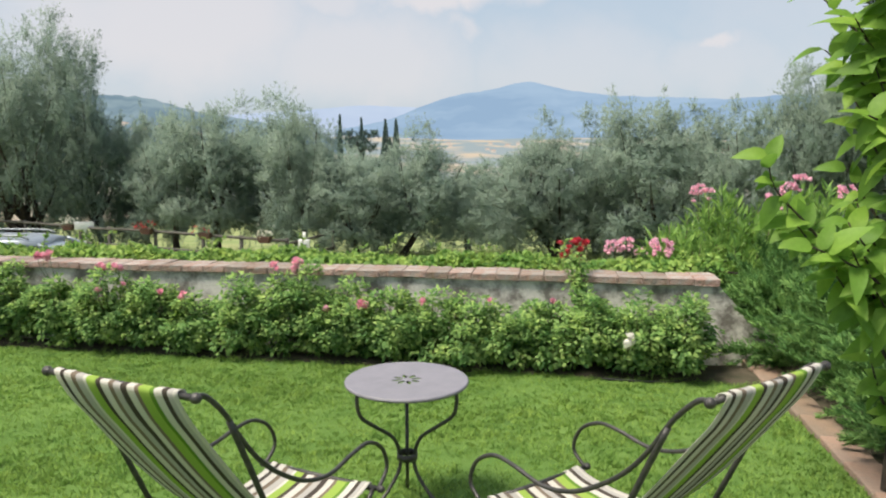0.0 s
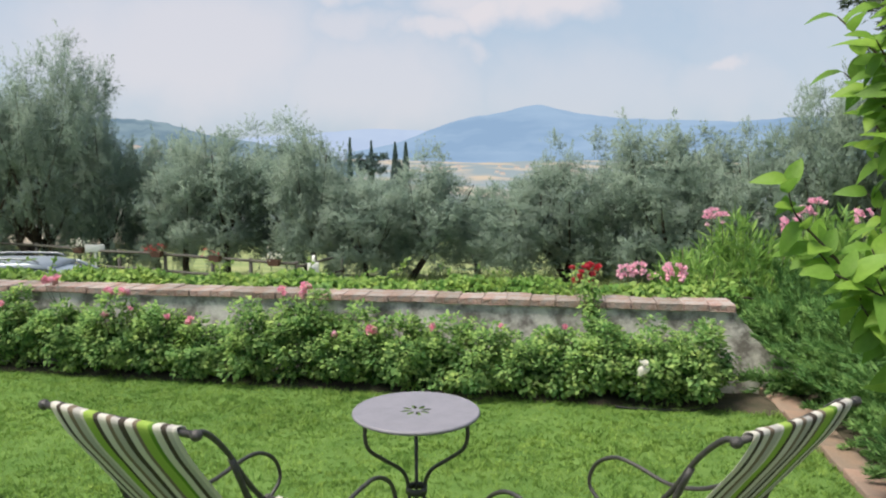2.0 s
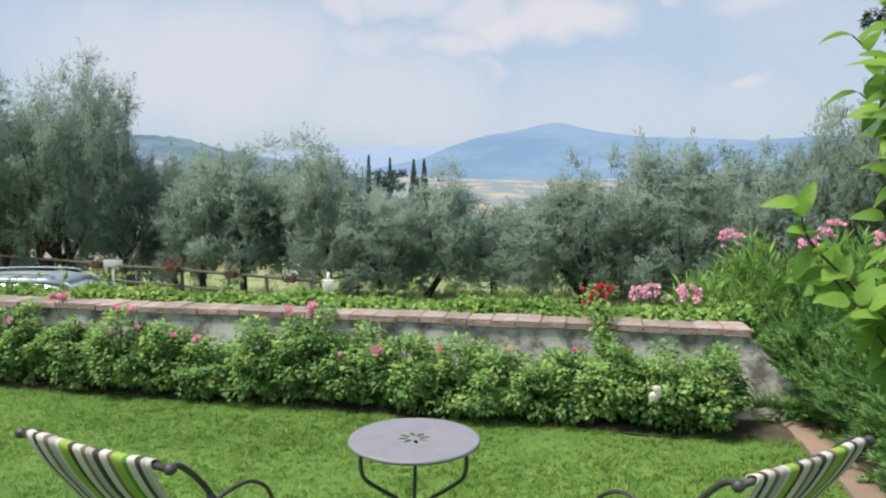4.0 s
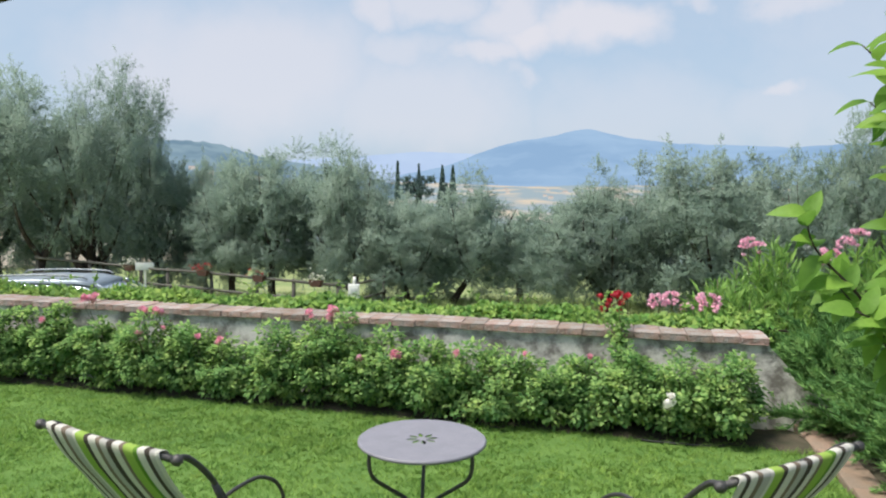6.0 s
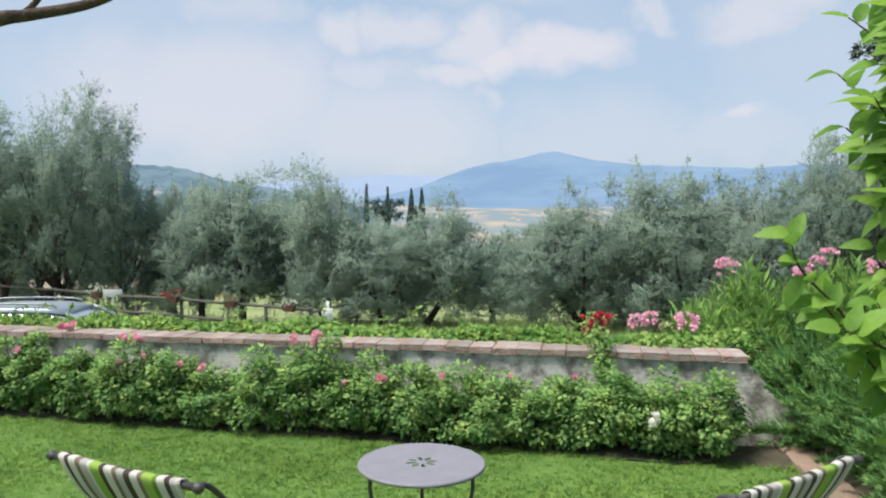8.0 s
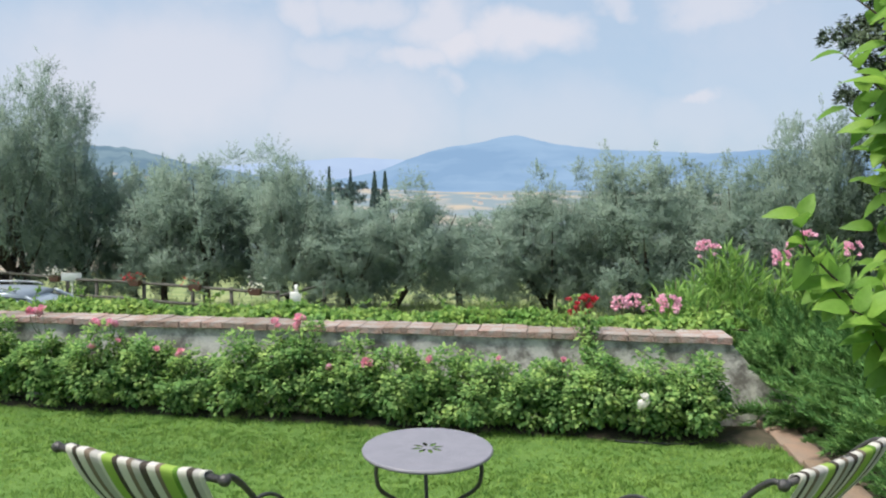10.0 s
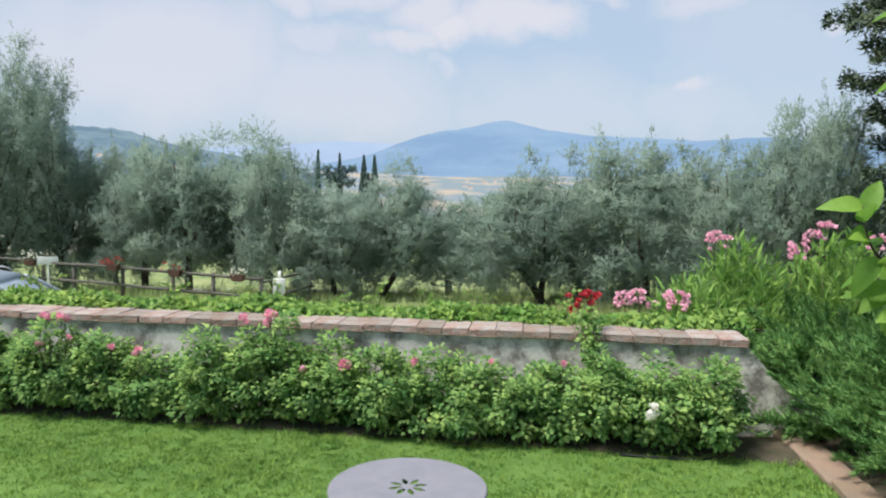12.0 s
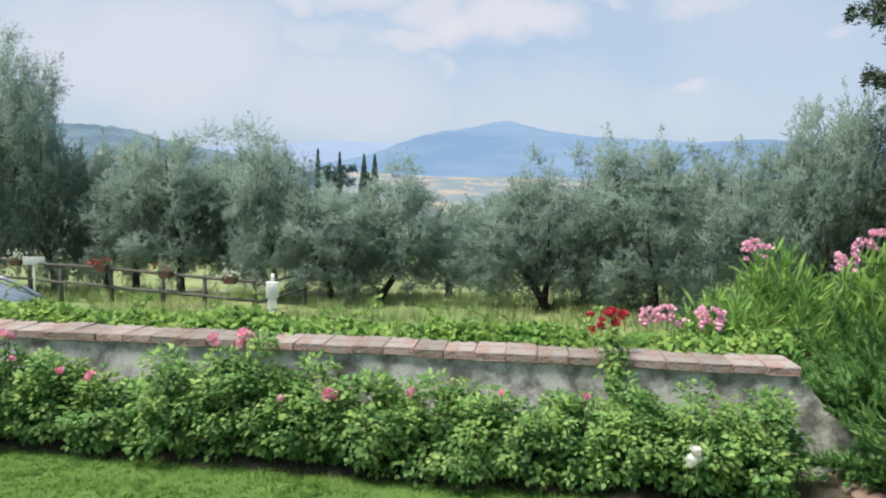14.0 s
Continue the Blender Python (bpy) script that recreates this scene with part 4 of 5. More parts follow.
def oleander(x, y, r, top, seed, heads):
    rng = np.random.default_rng(seed)
    z0 = terrain(x, y) - 0.02
    root = empty("oleander", pose(x, y, z0))
    h = top - z0
    P, D, items = [], [], []
    for i in range(int(150 * r / 0.8)):
        q, rad = rng.uniform(0, 2 * np.pi), rng.uniform(0, 1) ** 0.6
        tip = np.array([math.cos(q) * r * rad, math.sin(q) * r * rad, h * (1.0 - 0.38 * rad ** 2) * rng.uniform(0.82, 1.0)])
        d = np.array([math.cos(q) * 0.35 * rad, math.sin(q) * 0.35 * rad, 1.0]) + rng.normal(0, 0.12, 3)
        d /= np.linalg.norm(d)
        if i % 3 == 0:
            items.append((smooth_path([(0.1 * math.cos(q), 0.1 * math.sin(q), 0), tuple(tip * np.array([0.6, 0.6, 0.55])), tuple(tip)], 3), [0.014, 0.012, 0.011, 0.009, 0.008, 0.006, 0.004]))
        m = 34
        t = rng.uniform(0, 1, m)
        P.append(tip[None] - d[None] * (t * 0.62)[:, None])
        D.append(d[None] * 0.85 + rng.normal(0, 0.42, (m, 3)))
    leaves("foliage", np.concatenate(P), np.concatenate(D), 0.185, 0.030, OLEANDER, root, rng, 0.3, 0.1)
    tubes("stem", items, STEM, root, 5)
    for k, (hx, hy, hz, n, s) in enumerate(heads):
        head = empty("flower_head")
        head.parent = root
        head.location = (hx - x, hy - y, hz - z0)
        head["label"] = "cluster of pale pink oleander flowers"
        rr = random.Random(seed + k)
        tubes("flower_stalk", [(smooth_path([(0.02, 0.03, -0.3), (0, 0.01, -0.15), (0, 0, 0)], 3), 0.004)], STEM, head, 5)
        for j in range(n):
            f = new("flower", OLE_HEAD[j % 2])
            f.parent = head
            v = Vector((rr.gauss(0, 1), rr.gauss(0, 1), rr.gauss(0.2, 0.8))).normalized() * rr.uniform(0.3, 1) ** 0.5 * s
            f.matrix_local = Matrix.Translation(v) @ v.to_track_quat("Z", "Y").to_matrix().to_4x4() @ Matrix.Diagonal((1.15, 1.15, 1.15, 1))
    return tagged(root, "oleander with narrow green leaves and pale pink flowers behind the wall", "oleander", "oleanders behind the wall")


oleander(3.05, 8.05, 0.72, 1.22, 400, [(2.66, 7.78, 1.19, 14, 0.075), (2.77, 7.78, 1.19, 6, 0.04), (3.42, 7.7, 1.10, 16, 0.09), (3.58, 7.75, 1.24, 9, 0.06)])
oleander(3.95, 8.0, 0.75, 1.30, 401, [(3.68, 7.7, 1.31, 12, 0.07), (4.1, 7.6, 1.2, 12, 0.08)])
oleander(2.5, 7.75, 0.52, 0.98, 402, [(2.19, 7.42, 0.66, 26, 0.10), (1.73, 7.45, 0.66, 18, 0.08), (1.86, 7.47, 0.70, 9, 0.05), (2.0, 7.5, 0.6, 4, 0.04)])


# ---- broad-leaved young tree beside the kerb ----
def leaf_mesh(L, W, bend, fold, seed):
    rng = random.Random(seed)
    rows = 7
    V, Fc = [], []
    for i in range(rows + 1):
        t = i / rows
        w = W * 0.5 * (math.sin(math.pi * t ** 0.72) ** 0.62 * (1 - 0.25 * max(0, t - 0.7) / 0.3) if 0 < t < 1 else 0.02)
        zc = -bend * t * t * L
        y = L * t
        V += [(-w, y, zc + fold * w + rng.uniform(-1, 1) * 0.003), (0, y, zc), (w, y, zc + fold * w + rng.uniform(-1, 1) * 0.003)]
    for i in range(rows):
        a = i * 3
        Fc += [(a, a + 1, a + 4, a + 3), (a + 1, a + 2, a + 5, a + 4)]
    me = bpy.data.meshes.new("leaf")
    me.from_pydata(V, [], Fc)
    me.materials.append(BROADLEAF)
    me.shade_smooth()
    return me


def broadleaf_tree():
    rr = random.Random(12)
    root = empty("young_tree", pose(2.32, 3.7, lawn_z(3.7)))
    o = Vector((2.32, 3.7, lawn_z(3.7)))
    tubes("trunk", [(smooth_path([(0, 0, -0.05), (0.01, 0, 0.6), (-0.02, 0.01, 1.4), (0.03, 0, 2.2), (0.02, 0, 3.0)], 5), [0.034 - 0.0011 * i for i in range(21)])], BARK, root, 9)
    meshes = [leaf_mesh(0.19, w, b, f, s) for s, (w, b, f) in enumerate([(0.105, 0.25, 0.25), (0.095, 0.5, 0.35), (0.10, 0.1, 0.45), (0.11, 0.7, 0.2), (0.09, 0.35, 0.12), (0.10, 0.9, 0.3)])]
    shoots = [[(2.33, 3.7, 0.75), (2.18, 3.62, 0.88), (1.98, 3.6, 1.03), (1.79, 3.6, 1.26), (1.60, 3.6, 1.46), (1.55, 3.6, 1.62)],
              [(2.3, 3.7, 1.6), (2.12, 3.6, 1.95), (1.96, 3.55, 2.15), (1.87, 3.5, 2.24)],
              [(2.3, 3.7, 1.8), (2.12, 3.55, 2.1), (2.03, 3.5, 2.3), (1.97, 3.45, 2.42)],
              [(2.3, 3.7, 1.5), (2.16, 3.6, 1.72), (2.06, 3.55, 1.9), (1.98, 3.5, 2.02)],
              [(2.3, 3.7, 1.2), (2.18, 3.5, 1.42), (2.1, 3.45, 1.58), (2.05, 3.4, 1.7)],
              [(2.3, 3.7, 0.85), (2.1, 3.5, 1.0), (1.9, 3.45, 1.12), (1.72, 3.45, 1.2)],
              [(2.3, 3.7, 0.75), (2.12, 3.6, 0.9), (1.9, 3.6, 1.08), (1.7, 3.6, 1.3)],
              [(2.3, 3.7, 0.95), (2.12, 3.75, 1.15), (1.92, 3.8, 1.22), (1.75, 3.8, 1.32)],
              [(2.3, 3.7, 2.2), (2.1, 3.6, 2.5), (2.0, 3.5, 2.8)]]
    for i in range(76):
        z = 0.15 + 2.7 * (i + rr.random()) / 76
        edge = 1.89 if z > 1.9 else 2.03 if z > 1.45 else 1.86 if z > 0.95 else 2.26
        e = Vector((edge + rr.uniform(0, 1) ** 1.4 * 0.7, rr.uniform(3.2, 4.1), z))
        a = Vector((2.32, 3.7, max(0.25, z - rr.uniform(0.2, 0.5))))
        shoots.append([a, a.lerp(e, 0.5) + Vector((0, 0, -0.03)), e])
    for i in range(26):
        z = 1.8 + 1.0 * (i + rr.random()) / 26
        e = Vector((1.89 + 0.3 * rr.random(), rr.uniform(3.4, 3.7), z))
        a = Vector((2.3, 3.7, z - rr.uniform(0.1, 0.35)))
        shoots.append([a, a.lerp(e, 0.5) + Vector((0, 0, 0.03)), e])
    for sh in shoots:
        path = smooth_path([Vector(p) - o for p in sh], 6)
        n = len(path)
        tubes("branch", [(path, [0.011 - 0.008 * i / n for i in range(n)])], BARK, root, 6)
        total = sum((b - a).length for a, b in zip(path, path[1:]))
        count = max(7, int(total / 0.055))
        for k in range(count):
            t = 0.22 + 0.78 * k / (count - 1)
            i = min(n - 2, int(t * (n - 1)))
            p = path[i].lerp(path[i + 1], t * (n - 1) - i)
            ax = (path[min(n - 1, i + 1)] - path[max(0, i - 1)]).normalized()
            q = k * 2.6 + rr.uniform(-0.5, 0.5)
            s = ax.cross(Vector((0, 0, 1))).normalized()
            u = s.cross(ax)
            d = (s * math.cos(q) + u * math.sin(q) * 0.6 + ax * 0.35 + Vector((rr.gauss(0, 0.35), rr.gauss(-0.1, 0.35), rr.gauss(-0.15, 0.3)))).normalized()
            if k == count - 1:
                d = Vector((-1, -0.1, 0.2)).normalized()
            elif k == count - 2:
                d = Vector((0.4, 0, 1)).normalized()
            lf = new("leaf", rr.choice(meshes))
            lf.parent = root
            nrm = Vector((rr.gauss(-0.25, 0.3), rr.gauss(-0.6, 0.4), 0.85)).normalized()
            x_ax = d.cross(nrm).normalized()
            z_ax = x_ax.cross(d)
            rot = Matrix((x_ax, d, z_ax)).transposed().to_4x4()
            f = rr.uniform(0.6, 1.05) if k < count - 2 else 0.78
            lf.matrix_local = Matrix.Translation(p) @ rot @ Matrix.Diagonal((f, f, f, 1))
    tagged(root, "young tree with broad bright green leaves beside the kerb", "tree")


broadleaf_tree()


# ---- trees beyond the wall ----
def crown_cloud(rng, clumps, twigs, per, length, width, up, mat_, root, name="crown"):
    P, D = [], []
    for (c, r) in clumps:
        c = np.array(c)
        for _ in range(twigs):
            d = rng.normal(0, 1, 3)
            d /= np.linalg.norm(d)
            d = d + np.array([0, 0, up])
            d /= np.linalg.norm(d)
            t = rng.uniform(0.15, 1.0, per)
            spine = c[None] + d[None] * (t * r)[:, None] + rng.normal(0, 0.03 * r + 0.015, (per, 3))
            P.append(spine)
            D.append(d[None] * 0.9 + rng.normal(0, 0.65, (per, 3)))
    return leaves(name, np.concatenate(P), np.concatenate(D), length, width, mat_, root, rng, 0.2)


def olive_tree(seed, H=5.5, R=2.2, lean=(0.0, 0.0), fork=0.2, low=0.16, airy=0, leaf=0.10, stems=1):
    """Twisted trunk, rising limbs, and a soft grey-green crown of many twigs; lean is the way the trunk goes to its fork."""
    rng = np.random.default_rng(seed)
    root = empty("olive_tree")
    limbs, clumps = [], []
    fk = Vector((lean[0], lean[1], H * fork))
    mid = Vector((lean[0] * 1.25, lean[1] * 1.25, 0))
    for k in range(stems):
        off = Vector((0.55 * k, 0.2 * k, 0))
        limbs.append((smooth_path([off * 1.0 + Vector((0, 0, -0.2)), fk * 0.45 + off * 1.4 + Vector((0.06, 0, 0)), fk + off * 2.2], 4), [0.20, 0.175, 0.16, 0.15, 0.14, 0.13, 0.12, 0.115, 0.11]))
    for k in range(6):
        q = k * 1.05 + rng.uniform(-0.4, 0.4)
        r = R * rng.uniform(0.4, 0.75)
        e = mid + Vector((math.cos(q) * r, math.sin(q) * r, H * rng.uniform(0.55, 0.82)))
        st = fk + Vector((0.55, 0.2, 0)) * 2.2 * (k % stems)
        path = smooth_path([st, st.lerp(e, 0.45) + Vector((math.cos(q) * 0.2, math.sin(q) * 0.2, -0.1)), e], 5)
        limbs.append((path, [0.085 - 0.007 * i for i in range(len(path))]))
    # boughs: lumps of foliage, each of several soft clumps
    for i in range(26):
        d = rng.normal(0, 1, 3)
        d /= np.linalg.norm(d)
        d[2] = max(d[2], -0.75)
        b = d * rng.uniform(0.45, 0.82) * np.array([R, R, H * 0.40])
        b[2] += H * (0.52 + 0.1 * (low > 0.2))
        for j in range(5):
            c = b + rng.normal(0, 1, 3) * np.array([R * 0.18, R * 0.18, R * 0.2])
            c[2] = max(c[2], H * (low + 0.06))
            clumps.append((c + np.array([mid.x, mid.y, 0]), R * rng.uniform(0.2, 0.36)))
    for i in range(6 if stems > 1 else 16 + 10 * (low < 0.14)):
        q, rad = rng.uniform(0, 6.28), rng.uniform(0.5, 0.92)
        clumps.append((np.array([mid.x + math.cos(q) * R * rad, mid.y + math.sin(q) * R * rad, H * rng.uniform(low + 0.03, low + 0.2)]), R * rng.uniform(0.2, 0.3)))
    tubes("trunk", limbs, BARK, root, 7)
    P, D, Nn = [], [], []
    core = np.array([mid.x, mid.y, H * 0.42])
    for (c, r) in clumps:
        co = (c - core) / np.array([R, R, H * 0.45])
        k, each = 22, 18
        per = k * each
        v = np.repeat(unit(unit(rng.normal(0, 1, (k, 3))) + co[None] * 0.35 + np.array([[0, 0, 0.2]])), each, axis=0)
        t = rng.uniform(0.1, 1.0, (per, 1)) ** 0.8
        P.append(c[None] + v * t * r * np.repeat(rng.uniform(0.7, 1.25, (k, 1)), each, axis=0) + np.array([[0, 0, -0.12]]) * t * t * r + rng.normal(0, 0.028, (per, 3)))
        D.append(v * 0.75 + rng.normal(0, 0.5, (per, 3)))
        Nn.append(v * 0.8 + co[None] * 0.5 + np.array([[0, 0, 0.15]]) + rng.normal(0, 0.22, (per, 3)))
    # leading shoots that break the outline
    for i in range(26 + airy):
        c, r = clumps[int(rng.integers(len(clumps)))]
        co = unit(((c - core) / np.array([R, R, H * 0.45]))[None])[0]
        d = co * 0.7 + np.array([0, 0, 1.0 if co[2] > 0 else 0.2]) + rng.normal(0, 0.25, 3)
        d /= np.linalg.norm(d)
        m = 70
        t = rng.uniform(0, 1, m)
        L = r * rng.uniform(0.9, 1.5)
        P.append(c[None] + d[None] * (t * L)[:, None] + rng.normal(0, 0.085, (m, 3)) * (1.25 - t)[:, None])
        D.append(d[None] * 0.8 + rng.normal(0, 0.55, (m, 3)))
        Nn.append(co[None] * 0.7 + np.array([[0, 0, 0.2]]) + rng.normal(0, 0.4, (m, 3)))
    needles("crown", np.concatenate(P), np.concatenate(D), np.concatenate(Nn), leaf, leaf * 0.31, OLIVE, root, rng)
    return tagged(root, "olive tree with a loose grey-green crown on the slope", "olive tree", "olive trees below the garden")


OLIVES = [olive_tree(11, lean=(0.5, 0.1), fork=0.16, low=0.22, airy=60, leaf=0.08, stems=2), olive_tree(12, lean=(0.0, 0.0), fork=0.30, low=0.13), olive_tree(13, lean=(0.95, 0.2), fork=0.25, low=0.18),
          olive_tree(14, lean=(-1.5, 0.1), fork=0.38, low=0.12), olive_tree(15, lean=(0.1, 0.1), fork=0.2, low=0.08, airy=16), olive_tree(16, lean=(-0.2, 0.0), fork=0.18, low=0.1, airy=16)]


def crown_size(tree):
    """Height, half width and middle of a crown."""
    me = next(o for o in tree.children if o.name.startswith("crown")).data
    co = np.zeros(len(me.vertices) * 3, dtype=np.float32)
    me.vertices.foreach_get("co", co)
    co = co.reshape(-1, 3)
    mx, my = float(co[:, 0].mean()), float(co[:, 1].mean())
    return float(np.percentile(co[:, 2], 99.7)), float(np.percentile(np.hypot(co[:, 0] - mx, co[:, 1] - my), 95)), mx, my


OLIVE_SIZE = [crown_size(t) for t in OLIVES]
# middle of the crown, its top, half width, which build, and its turn
OLIVE_AT = [(-17.0, 26.6, 6.0, 2.7, 0, 0), (-4.75, 25.2, 2.9, 1.3, 1, 20), (-0.45, 25.6, 2.4, 1.85, 2, 0), (2.3, 23.6, 1.45, 1.65, 3, 0), (6.4, 22.0, 2.95, 2.05, 4, 0), (8.15, 20.0, 2.75, 1.5, 5, 0),
            (-14.5, 27.2, 6.3, 2.05, 0, 150), (-20.6, 27, 6.6, 3.0, 0, 80), (-12.9, 27.6, 4.1, 1.45, 5, 60), (-2.9, 25.0, 1.35, 1.6, 4, 20), (-11.6, 29, 2.9, 1.5, 4, 200), (-8.2, 26.8, 3.15, 1.8, 1, 130), (-6.3, 27.5, 3.5, 2.1, 2, 170), (-9.9, 27.8, 2.3, 1.7, 1, 250),
            (-2.5, 28.5, 1.3, 1.8, 1, 300), (4.0, 24.0, 2.75, 1.65, 5, 120), (9.3, 18.5, 3.75, 1.4, 4, 90), (10.6, 19.6, 2.5, 1.6, 5, 200), (12.6, 18.0, 3.2, 1.9, 4, 250),
            (5.4, 26.5, 1.5, 1.9, 5, 40), (7.4, 25.0, 1.9, 1.9, 4, 310), (0.9, 31.5, 0.6, 2.2, 4, 70), (-17.5, 31, 4.6, 2.8, 5, 20), (-21.5, 31, 4.6, 2.8, 4, 20), (-5.2, 32.5, 1.8, 2.4, 4, 10)]
for i in [*range(6, len(OLIVE_AT)), *range(6)]:      # copies first, then the first-built trees take their places
    x, y, top, R, v, turn = OLIVE_AT[i]
    high, wide, mx, my = OLIVE_SIZE[v]
    k = R / wide * 1.06
    ca, sa = math.cos(radians(turn)) * k, math.sin(radians(turn)) * k
    bx, by = x - (mx * ca - my * sa), y - (mx * sa + my * ca)
    z0 = terrain(bx, by)
    m = pose(bx, by, z0, 0, 0, turn) @ Matrix.Diagonal((k, k, (top - z0) / high, 1))
    if i < 6:
        OLIVES[v].matrix_world = m
    else:
        copy_thing(OLIVES[v], m)


def fir_tree(x, y, H, R, seed):
    rng = np.random.default_rng(seed)
    z0 = terrain(x, y)
    root = empty("fir_tree", pose(x, y, z0))
    tubes("trunk", [([(0, 0, -0.2), (0, 0, H * 0.5), (0, 0, H)], [0.22, 0.14, 0.02])], BARK, root, 8)
    P, D, items = [], [], []
    for i in range(240):
        t = 0.04 + 0.81 * (i + rng.uniform(0, 1)) / 240
        q = i * 2.4 + rng.uniform(-0.4, 0.4)
        L = R * min(0.35 + t * 1.45, 1.0, (1 - t) / 0.52) * rng.uniform(0.7, 1.1) + 0.2
        a = np.array([0, 0, t * H])
        d = np.array([math.cos(q), math.sin(q), -0.12 + 0.35 * t])
        e = a + d * L
        items.append(([tuple(a), tuple(a + d * L * 0.5 + np.array([0, 0, 0.06])), tuple(e)], [0.022, 0.012, 0.004]))
        m = int(820 * L / R) + 80
        u = rng.uniform(0.12, 1, m) ** 0.8
        s = np.array([-math.sin(q), math.cos(q), 0])
        w = rng.normal(0, 0.13, m) * L * (1.1 - u) + rng.normal(0, 0.04, m)
        p = a[None] + d[None] * (u * L)[:, None] + s[None] * w[:, None]
        p[:, 2] += rng.normal(0, 0.06, m) - np.abs(w) * 0.5 - rng.uniform(0, 1, m) ** 2 * 0.2 + 0.08 * np.sin(u * 11 + i)
        P.append(p)
        D.append(d[None] * 0.7 + s[None] * np.sign(w)[:, None] * 0.5 + rng.normal(0, 0.75, (m, 3)) + np.array([[0, 0, -0.1]]))
    P = np.concatenate(P)
    out = unit(P * np.array([[1, 1, 0]])) + np.array([[0, 0, 0.5]]) + rng.normal(0, 0.35, P.shape)
    needles("crown", P, np.concatenate(D), out, 0.12, 0.05, DARKLEAF, root, rng)
    tubes("branch", items, BARK, root, 5)
    tagged(root, "dark fir with layered drooping branches beyond the wall", "fir tree")


fir_tree(11.15, 15.6, 15.0, 2.7, 7)


def cypress(x, y, top, R, seed):
    rng = np.random.default_rng(seed)
    z0 = terrain(x, y)
    root = empty("cypress", pose(x, y, z0))
    H = top - z0
    tubes("trunk", [([(0, 0, -0.2), (0, 0, H * 0.9)], [0.2, 0.03])], BARK, root, 6)
    n = 3800
    t = rng.uniform(0.03, 1, n)
    q = rng.uniform(0, 6.283, n)
    r = R * np.minimum(1, (1 - t) ** 0.9 * 2.2) * rng.uniform(0.3, 1.05, n)
    pos = np.stack([np.cos(q) * r, np.sin(q) * r, t * H], 1)
    d = np.stack([np.cos(q) * 0.3, np.sin(q) * 0.3, np.ones(n)], 1) + rng.normal(0, 0.2, (n, 3))
    leaves("crown", pos, d, 0.34, 0.15, FARCONIFER, root, rng, 0.4)
    tagged(root, "tall slender dark cypress down the slope", "cypress", "cypresses down the slope")


# dark conifer green lifted towards blue: distance haze painted into the base colour
FARCONIFER = mat("hazed_conifer_foliage", (0.095, 0.145, 0.145), (0.125, 0.175, 0.165), 0.6, 0.8, island=0.3, spec=0.1)
for i, (az, el, r, R) in enumerate([(-7.75, 2.25, 110, 0.55), (-6.15, 2.05, 118, 0.6), (-4.35, 1.95, 112, 1.0), (-3.55, 1.95, 110, 0.95), (-4.0, 0.6, 111, 0.9), (-19.2, 0.5, 120, 0.5)]):
    cypress(r * math.sin(radians(az)), r * math.cos(radians(az)), EYE + r * math.tan(radians(el)), R, 500 + i)


def umbrella_pine(x, y, top, R, seed):
    rng = np.random.default_rng(seed)
    z0 = terrain(x, y)
    root = empty("umbrella_pine", pose(x, y, z0))
    H = top - z0
    limbs = [([(0, 0, -0.2), (0.1, 0, H * 0.5), (0, 0.1, H * 0.82)], [0.35, 0.25, 0.18])]
    clumps = []
    for k in range(34):
        q, rad = rng.uniform(0, 6.28), rng.uniform(0, 1) ** 0.5
        lvl = rng.choice([0.84, 0.9, 0.96])
        c = np.array([math.cos(q) * R * rad * (1.9 - lvl), math.sin(q) * R * rad * (1.9 - lvl), H * lvl + rng.uniform(-0.15, 0.15)])
        clumps.append((c, R * 0.26))
        if k % 3 == 0:
            limbs.append(([(0, 0.1, H * 0.8), tuple(c * np.array([0.6, 0.6, 1]) - np.array([0, 0, 0.3])), tuple(c)], [0.1, 0.06, 0.03]))
    tubes("trunk", limbs, BARK, root, 6)
    crown_cloud(rng, clumps, 9, 14, 0.4, 0.12, 0.25, FARCONIFER, root)
    tagged(root, "flat-topped dark pine among the cypresses", "pine tree")


umbrella_pine(-12.6, 117, EYE + 117 * math.tan(radians(1.2)), 2.6, 9)


